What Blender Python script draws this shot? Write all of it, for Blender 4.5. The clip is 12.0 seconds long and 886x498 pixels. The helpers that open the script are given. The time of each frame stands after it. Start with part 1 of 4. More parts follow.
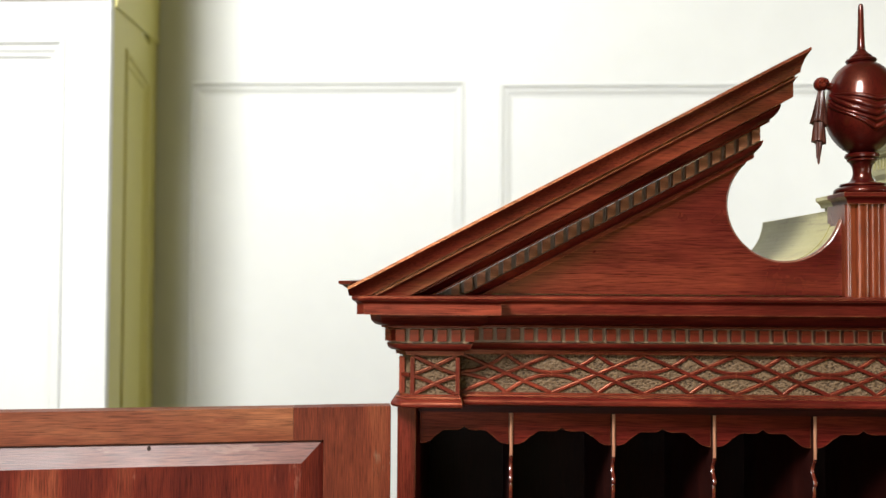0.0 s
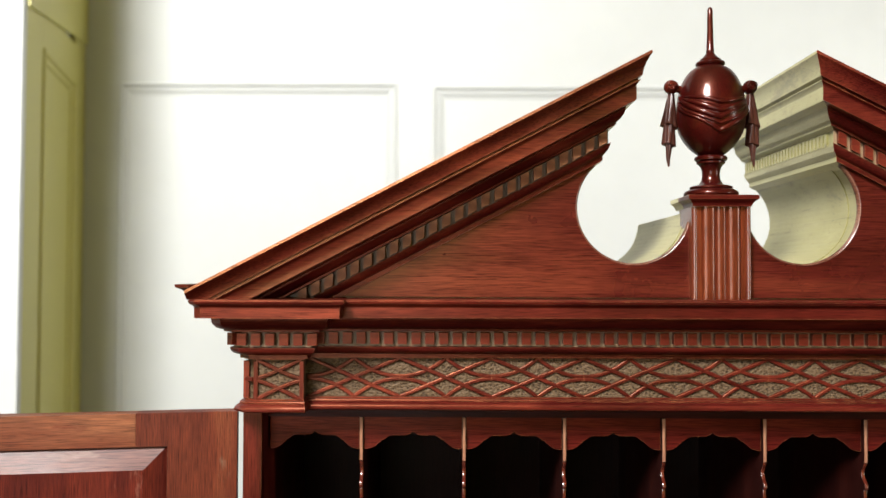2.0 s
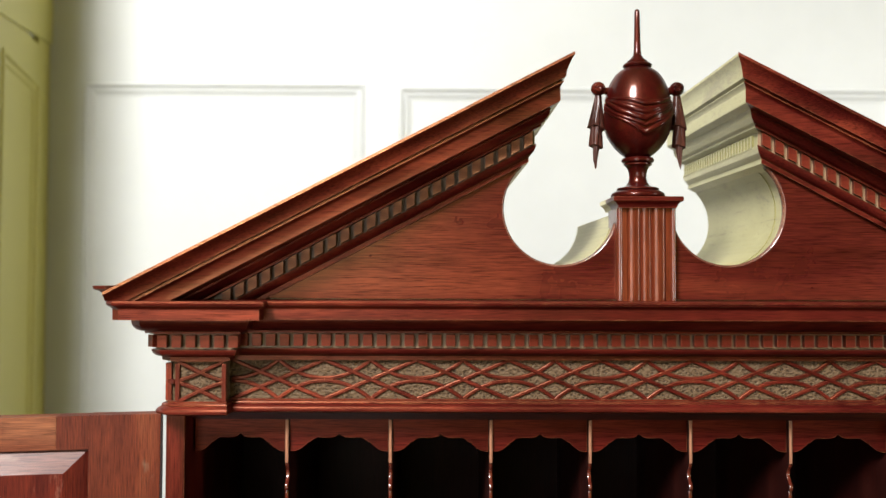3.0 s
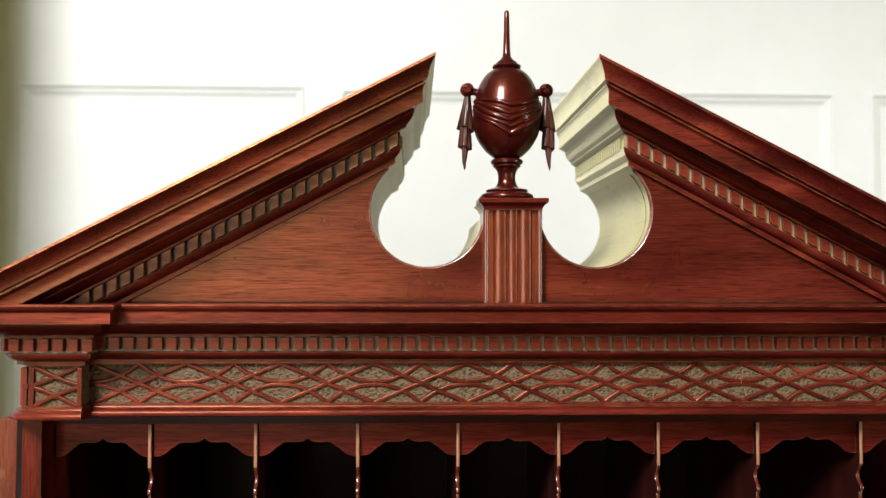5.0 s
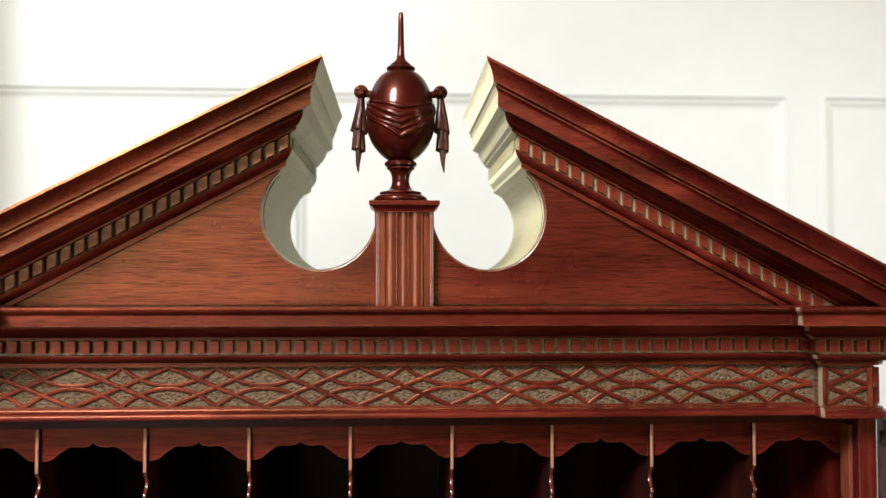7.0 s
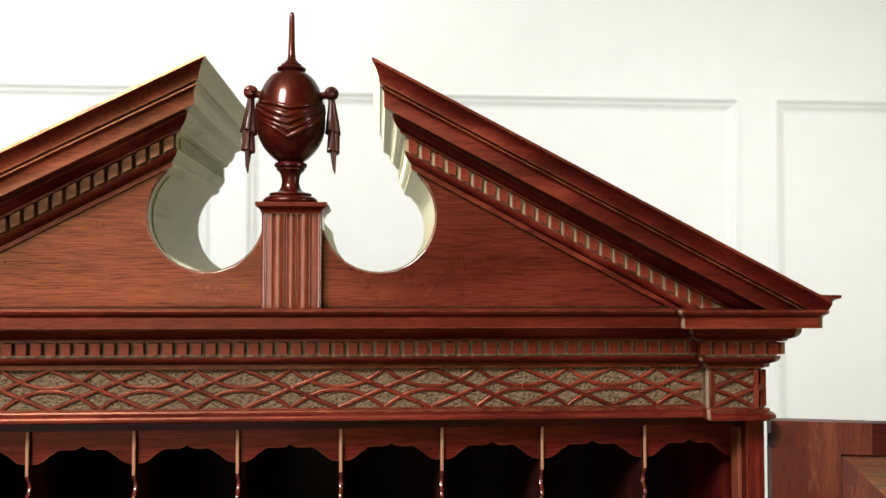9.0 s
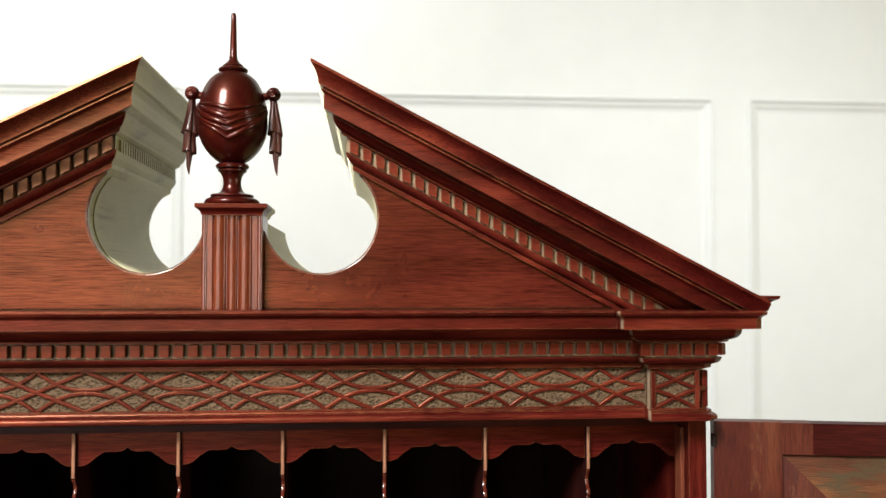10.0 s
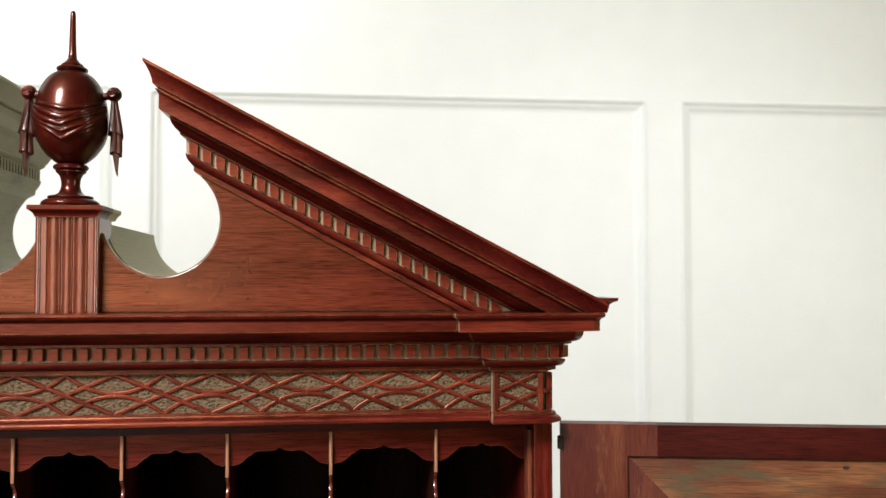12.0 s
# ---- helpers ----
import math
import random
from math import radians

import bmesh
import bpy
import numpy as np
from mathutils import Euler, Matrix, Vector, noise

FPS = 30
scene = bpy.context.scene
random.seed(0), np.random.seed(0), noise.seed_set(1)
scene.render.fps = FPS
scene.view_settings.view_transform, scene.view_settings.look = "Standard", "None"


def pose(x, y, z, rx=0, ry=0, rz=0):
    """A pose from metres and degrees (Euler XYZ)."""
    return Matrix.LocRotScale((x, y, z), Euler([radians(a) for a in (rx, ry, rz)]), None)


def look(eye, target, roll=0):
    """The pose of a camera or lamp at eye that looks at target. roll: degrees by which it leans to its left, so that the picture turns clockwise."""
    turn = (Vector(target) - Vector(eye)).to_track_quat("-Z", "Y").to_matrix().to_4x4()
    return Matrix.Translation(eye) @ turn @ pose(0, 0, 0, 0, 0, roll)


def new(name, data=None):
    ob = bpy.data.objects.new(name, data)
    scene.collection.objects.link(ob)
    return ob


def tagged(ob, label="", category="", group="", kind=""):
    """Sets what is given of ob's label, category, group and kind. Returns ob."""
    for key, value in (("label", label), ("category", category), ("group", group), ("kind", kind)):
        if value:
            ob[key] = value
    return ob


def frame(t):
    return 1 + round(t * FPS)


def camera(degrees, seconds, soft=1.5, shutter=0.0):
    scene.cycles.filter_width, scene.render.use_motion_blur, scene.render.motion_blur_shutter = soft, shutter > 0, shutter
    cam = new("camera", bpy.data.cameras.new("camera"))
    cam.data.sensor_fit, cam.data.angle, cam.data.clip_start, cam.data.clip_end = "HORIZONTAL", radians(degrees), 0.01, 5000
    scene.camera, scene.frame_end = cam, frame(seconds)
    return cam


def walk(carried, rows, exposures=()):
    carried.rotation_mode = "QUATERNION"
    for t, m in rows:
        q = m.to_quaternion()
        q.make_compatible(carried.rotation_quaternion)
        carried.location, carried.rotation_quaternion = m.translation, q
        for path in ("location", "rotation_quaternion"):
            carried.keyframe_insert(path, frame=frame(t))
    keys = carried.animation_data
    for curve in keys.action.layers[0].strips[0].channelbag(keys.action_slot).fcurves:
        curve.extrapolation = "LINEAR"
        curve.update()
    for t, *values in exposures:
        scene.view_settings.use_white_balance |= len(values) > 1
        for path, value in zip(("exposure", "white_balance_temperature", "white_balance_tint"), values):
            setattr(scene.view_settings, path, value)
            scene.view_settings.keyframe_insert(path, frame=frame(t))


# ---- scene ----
cam = camera(54.0, 12.0)
PATH = [
    (0, (-0.417, -0.945, 1.958), (-0.501, 1.053, 2.012), 0.3),
    (0.5, (-0.381, -0.941, 1.958), (-0.448, 1.057, 2.014), 0.3),
    (1, (-0.348, -0.939, 1.959), (-0.398, 1.06, 2.016), 0.2),
    (1.5, (-0.315, -0.936, 1.959), (-0.351, 1.063, 2.017), 0.2),
    (2, (-0.284, -0.933, 1.959), (-0.303, 1.066, 2.019), 0.2),
    (2.5, (-0.252, -0.932, 1.958), (-0.255, 1.067, 2.022), 0.2),
    (3, (-0.219, -0.93, 1.959), (-0.206, 1.069, 2.023), 0.2),
    (3.5, (-0.186, -0.929, 1.958), (-0.156, 1.07, 2.026), 0.2),
    (5.5, (-0.076, -0.924, 1.96), (0.002, 1.073, 2.03), 0.1),
    (6, (-0.051, -0.925, 1.961), (0.035, 1.071, 2.031), 0.1),
    (6.5, (-0.026, -0.925, 1.96), (0.07, 1.071, 2.033), 0.0),
    (7, (-0.002, -0.925, 1.961), (0.103, 1.071, 2.033), 0.0),
    (9, (0.097, -0.927, 1.963), (0.245, 1.066, 2.036), 0.1),
    (9.5, (0.123, -0.929, 1.964), (0.281, 1.064, 2.036), 0.0),
    (10, (0.149, -0.93, 1.965), (0.319, 1.062, 2.037), 0.0),
    (10.5, (0.178, -0.931, 1.964), (0.359, 1.06, 2.038), -0.0),
    (11, (0.211, -0.933, 1.966), (0.407, 1.056, 2.038), 0.0),
    (11.5, (0.248, -0.935, 1.967), (0.462, 1.052, 2.039), -0.0),
    (12, (0.288, -0.937, 1.967), (0.519, 1.048, 2.04), -0.1),
]
walk(cam, [(t, look(eye, target, roll)) for t, eye, target, roll in PATH])

# a shallow depth of field: the desk is sharp, the panelling behind it soft
cam.data.dof.use_dof = True
cam.data.dof.focus_distance = 0.94
cam.data.dof.aperture_fstop = 4.5

# ---- light ----
world = bpy.data.worlds.new("world")
scene.world = world
world.use_nodes = True
world.node_tree.nodes["Background"].inputs["Color"].default_value = (0.8, 0.85, 0.9, 1)
world.node_tree.nodes["Background"].inputs["Strength"].default_value = 0.01


def area_lamp(name, eye, target, size, size_y, watts, colour):
    data = bpy.data.lights.new(name, "AREA")
    data.shape, data.size, data.size_y = ("DISK" if size == size_y else "RECTANGLE"), size, size_y
    data.energy, data.color = watts, colour
    ob = new(name, data)
    ob.matrix_world = look(eye, target)
    return ob


KEY = (-1.55, -2.75, 4.3)
AIM = (0.0, 0.9, 2.1)
area_lamp("key_light", KEY, AIM, 1.2, 1.2, 385, (1.0, 0.985, 0.97))
SIDE = (-1.1, -1.85, 3.62)
area_lamp("side_light", SIDE, (0.0, 0.0, 2.1), 0.46, 0.46, 80, (1.0, 0.985, 0.96))
# unseen spot added to brighten the right-hand part of the back wall
WASH = (1.6, -0.9, 3.3)
wash_data = bpy.data.lights.new("wall_wash", "SPOT")
wash_data.energy, wash_data.color, wash_data.spot_size, wash_data.spot_blend, wash_data.shadow_soft_size = 230, (1.0, 0.99, 0.985), radians(76), 1.0, 0.12
new("wall_wash", wash_data).matrix_world = look(WASH, (1.6, 2.0, 0.95))


# unseen windows added behind the camera as fill: (middle, half width, sill, head)
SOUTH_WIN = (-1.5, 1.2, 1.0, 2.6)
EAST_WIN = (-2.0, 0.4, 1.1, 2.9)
FILL_TINT = (1.0, 0.97, 0.92)
area_lamp("south_fill", (SOUTH_WIN[0], -4.23, 1.8), (SOUTH_WIN[0], 0, 1.8), 2.34, 1.54, 60, FILL_TINT)
area_lamp("east_fill", (4.23, EAST_WIN[0], 2.0), (0, EAST_WIN[0], 2.0), 0.74, 1.74, 52, FILL_TINT)


# ---- materials ----
def material(name):
    m = bpy.data.materials.new(name)
    m.use_nodes = True
    return m, m.node_tree.nodes, m.node_tree.links, m.node_tree.nodes["Principled BSDF"]


def mapped(n, l, scale, kind="ShaderNodeTexNoise", detail=4.0, size=1.0, rough=0.55):
    co, mp, tx = n.new("ShaderNodeTexCoord"), n.new("ShaderNodeMapping"), n.new(kind)
    mp.inputs["Scale"].default_value = scale
    l.new(co.outputs["Object"], mp.inputs["Vector"])
    l.new(mp.outputs["Vector"], tx.inputs["Vector"])
    tx.inputs["Scale"].default_value = size
    if kind == "ShaderNodeTexNoise":
        tx.inputs["Detail"].default_value = detail
        tx.inputs["Roughness"].default_value = rough
    return tx


def ramp(n, l, source, stops):
    r = n.new("ShaderNodeValToRGB")
    while len(r.color_ramp.elements) < len(stops):
        r.color_ramp.elements.new(0.5)
    for e, (at, c) in zip(r.color_ramp.elements, stops):
        e.position, e.color = at, (*c, 1) if len(c) == 3 else c
    l.new(source, r.inputs["Fac"])
    return r


def blend(n, l, fac, a, b, kind="MIX"):
    m = n.new("ShaderNodeMix")
    m.data_type, m.blend_type = "RGBA", kind
    for value, slot in ((fac, m.inputs[0]), (a, m.inputs[6]), (b, m.inputs[7])):
        if isinstance(value, (int, float)):
            slot.default_value = value
        elif isinstance(value, tuple):
            slot.default_value = (*value, 1)
        else:
            l.new(value, slot)
    return m.outputs[2]


def bumped(n, l, bsdf, height, strength, distance):
    b = n.new("ShaderNodeBump")
    b.inputs["Strength"].default_value, b.inputs["Distance"].default_value = strength, distance
    l.new(height, b.inputs["Height"])
    l.new(b.outputs["Normal"], bsdf.inputs["Normal"])


def wood(name, dark, mid, light, axis=0, gloss=0.36, worn=None, worn_from=0.62, coat=0.04, coat_rough=0.2, figure_size=22.0, grain_mix=0.8, spec=0.15, relief=0.35, edge=0.0, sheen=None, ior=1.5):
    """Polished wood with its grain along one axis: pores, broad figure, wear."""
    m, n, l, s = material(name)
    fine, broad = [1050.0] * 3, [figure_size] * 3
    fine[axis], broad[axis] = 40.0, figure_size * 0.14
    grain = mapped(n, l, fine, detail=5.0, rough=0.6)
    figure = mapped(n, l, broad, detail=4.0)
    patch = mapped(n, l, (6, 6, 6), detail=5.0, rough=0.65)
    base = ramp(n, l, figure.outputs["Fac"], ((0.3, dark), (0.52, mid), (0.75, light)))
    pores = ramp(n, l, grain.outputs["Fac"], ((0.3, (0.2, 0.17, 0.17)), (0.47, (1, 1, 1)), (0.7, (1.8, 1.7, 1.6))))
    colour = blend(n, l, grain_mix, base.outputs["Color"], pores.outputs["Color"], "MULTIPLY")
    cloud = ramp(n, l, patch.outputs["Fac"], ((0.35, (0.8, 0.77, 0.77)), (0.65, (1.16, 1.16, 1.1))))
    colour = blend(n, l, 0.7, colour, cloud.outputs["Color"], "MULTIPLY")
    if worn:
        w = ramp(n, l, mapped(n, l, [9.0 if k == axis else 34.0 for k in range(3)], detail=7.0, rough=0.7).outputs["Fac"], ((worn_from, (0, 0, 0)), (worn_from + 0.12, (1, 1, 1))))
        colour = blend(n, l, w.outputs["Color"], colour, worn)
    if edge:
        soft, geo, dot = n.new("ShaderNodeBevel"), n.new("ShaderNodeNewGeometry"), n.new("ShaderNodeVectorMath")
        soft.samples = 4
        soft.inputs["Radius"].default_value = 0.0012
        dot.operation = "DOT_PRODUCT"
        l.new(soft.outputs["Normal"], dot.inputs[0])
        l.new(geo.outputs["Normal"], dot.inputs[1])
        rub = ramp(n, l, dot.outputs["Value"], ((0.8, (1, 1, 1)), (0.97, (0, 0, 0))))
        spots = ramp(n, l, mapped(n, l, (70, 70, 70), detail=5.0, rough=0.7).outputs["Fac"], ((0.38, (0, 0, 0)), (0.6, (edge,) * 3)))
        where = blend(n, l, 1.0, rub.outputs["Color"], spots.outputs["Color"], "MULTIPLY")
        colour = blend(n, l, where, colour, (0.28, 0.115, 0.048))
    l.new(colour, s.inputs["Base Color"])
    r = ramp(n, l, patch.outputs["Fac"], ((0.3, (gloss * 0.8,) * 3), (0.7, (gloss * 1.5,) * 3)))
    l.new(r.outputs["Color"], s.inputs["Roughness"])
    s.inputs["Coat Weight"].default_value = coat
    s.inputs["Specular IOR Level"].default_value, s.inputs["IOR"].default_value = spec, ior
    if sheen:
        l.new(blend(n, l, 0.85, sheen, pores.outputs["Color"], "MULTIPLY"), s.inputs["Specular Tint"])
    s.inputs["Coat Roughness"].default_value = coat_rough
    bumped(n, l, s, grain.outputs["Fac"], relief, 0.0007)
    return m


DARK, MID, LIGHT = (0.015, 0.0012, 0.0013), (0.047, 0.0043, 0.0038), (0.125, 0.021, 0.0115)
SHEEN = (1.0, 0.42, 0.16)
MAHOGANY = wood("mahogany_along", DARK, MID, LIGHT, 0, edge=0.8, figure_size=30.0, spec=0.45, gloss=0.33, relief=0.2, sheen=(1.0, 0.34, 0.16))
MAHOGANY_UP = wood("mahogany_upright", DARK, MID, LIGHT, 2, edge=0.8, figure_size=30.0, spec=0.45, gloss=0.33, relief=0.2, sheen=(1.0, 0.34, 0.16))
MAHOGANY_TURNED = wood("mahogany_turned", (0.009, 0.0008, 0.0008), (0.025, 0.0018, 0.0016), (0.068, 0.0085, 0.0042), 2, gloss=0.34, coat=0.42, coat_rough=0.14, spec=0.24, sheen=(1.0, 0.28, 0.16), figure_size=24.0, grain_mix=0.6, relief=0.1)
# mahogany for the left rake, orange gloss boosted to imitate light reflected there
LEFT_RAKE_WOOD = wood("mahogany_left_rake_sheen", DARK, MID, LIGHT, 0, edge=0.8, figure_size=30.0, spec=0.8, gloss=0.33, relief=0.3, sheen=(1.0, 0.43, 0.19), ior=1.65)
VENEER = wood("mahogany_veneer", (0.025, 0.0019, 0.0021), (0.042, 0.0042, 0.0043), (0.078, 0.013, 0.0078), 0, gloss=0.27, figure_size=26.0, grain_mix=0.75, spec=0.56, relief=0.12, sheen=SHEEN)
DOOR_RAIL = wood("door_rail_wood", (0.05, 0.0125, 0.006), (0.095, 0.027, 0.0125), (0.155, 0.06, 0.028), 0, gloss=0.42, worn=(0.09, 0.017, 0.009), worn_from=0.6, coat=0.05, spec=0.1)
DOOR_STILE = wood("door_stile_wood", (0.04, 0.0078, 0.0045), (0.085, 0.019, 0.009), (0.155, 0.05, 0.021), 2, gloss=0.42, worn=(0.15, 0.0975, 0.06), worn_from=0.6, coat=0.05, spec=0.1)
DOOR_PANEL = wood("door_panel_wood", (0.028, 0.004, 0.003), (0.072, 0.011, 0.006), (0.15, 0.042, 0.02), 2, gloss=0.4, worn=(0.2025, 0.09, 0.06), worn_from=0.63, coat=0.0, spec=0.08)
# left door's top and bottom bevels: reflected light put in as greyer colour
DOOR_BEVEL_LIT = wood("lit_door_bevel_wood", (0.04, 0.0125, 0.0105), (0.068, 0.025, 0.02), (0.11, 0.048, 0.037), 0, gloss=0.4, worn=(0.15, 0.085, 0.066), worn_from=0.58, coat=0.05, spec=0.3)
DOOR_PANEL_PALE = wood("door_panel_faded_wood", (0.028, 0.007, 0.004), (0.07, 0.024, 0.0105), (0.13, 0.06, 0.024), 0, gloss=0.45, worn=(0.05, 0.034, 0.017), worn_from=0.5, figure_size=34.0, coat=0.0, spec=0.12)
TASSEL_WOOD = wood("tassel_wood", (0.02, 0.005, 0.0035), (0.042, 0.013, 0.009), (0.085, 0.034, 0.025), 2, gloss=0.3, coat=0.35, coat_rough=0.22)
PLINTH_WOOD = wood("plinth_wood", (0.042, 0.0055, 0.0027), (0.076, 0.0125, 0.0052), (0.13, 0.03, 0.01), 2, gloss=0.32, coat=0.48, coat_rough=0.12, spec=0.7, sheen=(1.0, 0.4, 0.2), grain_mix=0.6, relief=0.06)
EDGE = wood("worn_divider_edge", (0.128, 0.048, 0.028), (0.216, 0.104, 0.064), (0.32, 0.192, 0.128), 2, gloss=0.25)
BEAD_WOOD = wood("polished_bead_wood", (0.05, 0.007, 0.004), (0.09, 0.016, 0.008), (0.15, 0.037, 0.018), 2, gloss=0.2, coat=1.0, coat_rough=0.09, spec=0.6, grain_mix=0.5, relief=0.1)
LIT_LIP_WOOD = wood("rubbed_lit_lip_wood", (0.07, 0.022, 0.014), (0.13, 0.055, 0.036), (0.22, 0.12, 0.085), 1, gloss=0.2, coat=0.5, coat_rough=0.15, spec=0.4)
STILE_RED = wood("red_door_stile_wood", (0.026, 0.0036, 0.0026), (0.05, 0.009, 0.005), (0.1, 0.03, 0.013), 2, gloss=0.36, worn=(0.13, 0.05, 0.022), worn_from=0.57, spec=0.2)
# right door's dark rail; also paints the shade on the case's top rail
RAIL_RED = wood("red_rail_and_shade_wood", (0.012, 0.0012, 0.0011), (0.024, 0.0027, 0.0021), (0.046, 0.0075, 0.0046), 0, gloss=0.4, spec=0.08)
# left raking dentils only: wear and the light they catch, as paler wood
LIT_WORN_DENTIL = wood("lit_worn_dentil_wood", (0.09, 0.026, 0.013), (0.2, 0.085, 0.045), (0.36, 0.225, 0.14), 0, gloss=0.34, spec=0.25, sheen=(1.0, 0.62, 0.36), figure_size=160.0)
# near-black wood: the shade inside the pigeonholes is put into its colour
SHADED_INSIDE = wood("shaded_pigeonhole_inside", (0.004, 0.001, 0.0008), (0.007, 0.0017, 0.0012), (0.01, 0.0025, 0.0018), 2, gloss=0.7, spec=0.1)
VALANCE_WOOD = wood("valance_wood", (0.018, 0.0012, 0.0013), (0.042, 0.0036, 0.0034), (0.1, 0.015, 0.009), 0, edge=0.5, figure_size=30.0, spec=0.3, gloss=0.33, relief=0.2, sheen=(1.0, 0.3, 0.14))
SLIP_WOOD = wood("slip_wood", (0.06, 0.013, 0.008), (0.11, 0.03, 0.016), (0.2, 0.075, 0.04), 2, gloss=0.35)
# divider boards darkened in colour for the same shade
SHADED_DIVIDER = wood("shaded_divider_wood", (0.008, 0.0013, 0.001), (0.016, 0.0023, 0.0016), (0.026, 0.0043, 0.0028), 2, gloss=0.5, spec=0.12)
BASE_WOOD = wood("carcass_wood", DARK, MID, LIGHT, 0, gloss=0.35)


def stippled(name):
    """Olive-brown ground between the carved bars, punched all over."""
    m, n, l, s = material(name)
    cells = mapped(n, l, (330, 330, 420), "ShaderNodeTexVoronoi")
    rough = mapped(n, l, (240, 240, 420), detail=3.0)
    both = n.new("ShaderNodeMath")
    both.operation = "ADD"
    l.new(cells.outputs["Distance"], both.inputs[0])
    l.new(rough.outputs["Fac"], both.inputs[1])
    c = ramp(n, l, both.outputs[0], ((0.4, (0.013, 0.0075, 0.004)), (0.75, (0.044, 0.0265, 0.0145)), (1.15, (0.1, 0.064, 0.036))))
    l.new(c.outputs["Color"], s.inputs["Base Color"])
    s.inputs["Roughness"].default_value = 0.55
    s.inputs["Specular IOR Level"].default_value = 0.12
    bumped(n, l, s, both.outputs[0], 0.9, 0.0016)
    return m


def paint(name, colour, rough, stain, amount, scale, bump=0.08, coat=0.0, even=1.0, stain_at=0.45):
    m, n, l, s = material(name)
    fine = mapped(n, l, (scale * 6,) * 3, detail=5.0)
    big = mapped(n, l, (scale, scale * 0.3, scale), detail=6.0, rough=0.68)
    w = ramp(n, l, big.outputs["Fac"], ((stain_at, (0, 0, 0)), (stain_at + 0.3, (amount,) * 3)))
    c = blend(n, l, w.outputs["Color"], colour, stain)
    g = ramp(n, l, fine.outputs["Fac"], ((0.3, (1 - 0.07 * even,) * 3), (0.7, (1 + 0.05 * even,) * 3)))
    c = blend(n, l, 1.0, c, g.outputs["Color"], "MULTIPLY")
    l.new(c, s.inputs["Base Color"])
    s.inputs["Roughness"].default_value = rough
    s.inputs["Coat Weight"].default_value, s.inputs["Coat Roughness"].default_value = coat, 0.18
    bumped(n, l, s, fine.outputs["Fac"], bump, 0.001)
    return m


def aged_paint(name):
    """Olive-green paint on raw wood: brown water stains, dark hair cracks along the depth, rubbed pale patches."""
    m, n, l, s = material(name)
    cloud = mapped(n, l, (26, 11, 26), detail=7.0, rough=0.7)
    streak = mapped(n, l, (150, 9, 150), detail=5.0, rough=0.65)
    fleck = mapped(n, l, (310, 120, 310), detail=4.0, rough=0.7)
    base = ramp(n, l, cloud.outputs["Fac"], ((0.33, (0.085, 0.07, 0.024)), (0.43, (0.182, 0.167, 0.062)), (0.6, (0.207, 0.19, 0.076)), (0.76, (0.27, 0.252, 0.12))))
    lines = ramp(n, l, streak.outputs["Fac"], ((0.3, (0.28, 0.24, 0.18)), (0.4, (1, 1, 1)), (0.7, (1.12, 1.12, 1.1))))
    c = blend(n, l, 0.85, base.outputs["Color"], lines.outputs["Color"], "MULTIPLY")
    spots = ramp(n, l, fleck.outputs["Fac"], ((0.3, (0.5, 0.45, 0.38)), (0.42, (1, 1, 1))))
    c = blend(n, l, 0.8, c, spots.outputs["Color"], "MULTIPLY")
    l.new(c, s.inputs["Base Color"])
    s.inputs["Roughness"].default_value = 0.4
    s.inputs["Specular IOR Level"].default_value = 0.2
    s.inputs["Sheen Weight"].default_value, s.inputs["Sheen Roughness"].default_value = 0.8, 0.38
    s.inputs["Sheen Tint"].default_value = (0.9, 0.85, 0.6, 1)
    bumped(n, l, s, streak.outputs["Fac"], 0.35, 0.001)
    return m


GROUND = stippled("punched_ground")
# one worn ground in two tones: paler for lit gaps, darker for shaded ones
LIT_GROUND = paint("lit_worn_ground", (0.22, 0.145, 0.08), 0.5, (0.085, 0.037, 0.017), 0.6, 90, 0.3)
SHADED_GROUND = paint("shaded_worn_ground", (0.12, 0.075, 0.04), 0.5, (0.04, 0.02, 0.01), 0.6, 90, 0.3)
OLD_PAINT = aged_paint("grey_green_back_paint")
WALL_PAINT = paint("cream_green_wall_paint", (0.535, 0.556, 0.554), 0.5, (0.53, 0.551, 0.545), 0.1, 1.5, even=0.3)
# the cream wall's shaded splay: its olive shade is put into the paint
SPLAY_SHADE_PAINT = paint("splay_shade_paint", (0.47, 0.435, 0.125), 0.5, (0.44, 0.41, 0.11), 0.3, 1.5, even=0.3)
# unseen walls: olive chosen to tint the light they throw back
FAR_PAINT = paint("olive_bounce_paint", (0.4, 0.335, 0.035), 0.6, (0.36, 0.3, 0.03), 0.5, 1.5)
# unseen ceiling and floor kept dark to throw back little light
CEILING_PAINT = paint("dark_bounce_ceiling_paint", (0.14, 0.13, 0.04), 0.7, (0.12, 0.11, 0.035), 0.4, 1.2)
FLOOR_WOOD = wood("floor_wood", (0.04, 0.02, 0.011), (0.065, 0.033, 0.018), (0.1, 0.052, 0.028), 1, gloss=0.4)
BRASS, _n, _l, _s = material("dark_brass")
_s.inputs["Base Color"].default_value, _s.inputs["Metallic"].default_value, _s.inputs["Roughness"].default_value = (0.3, 0.21, 0.1, 1), 1.0, 0.4
GLASS, _n, _l, _s = material("window_glass")
_s.inputs["Transmission Weight"].default_value, _s.inputs["Roughness"].default_value, _s.inputs["IOR"].default_value = 1.0, 0.0, 1.45
HOLE, _n, _l, _s = material("dark_knot")
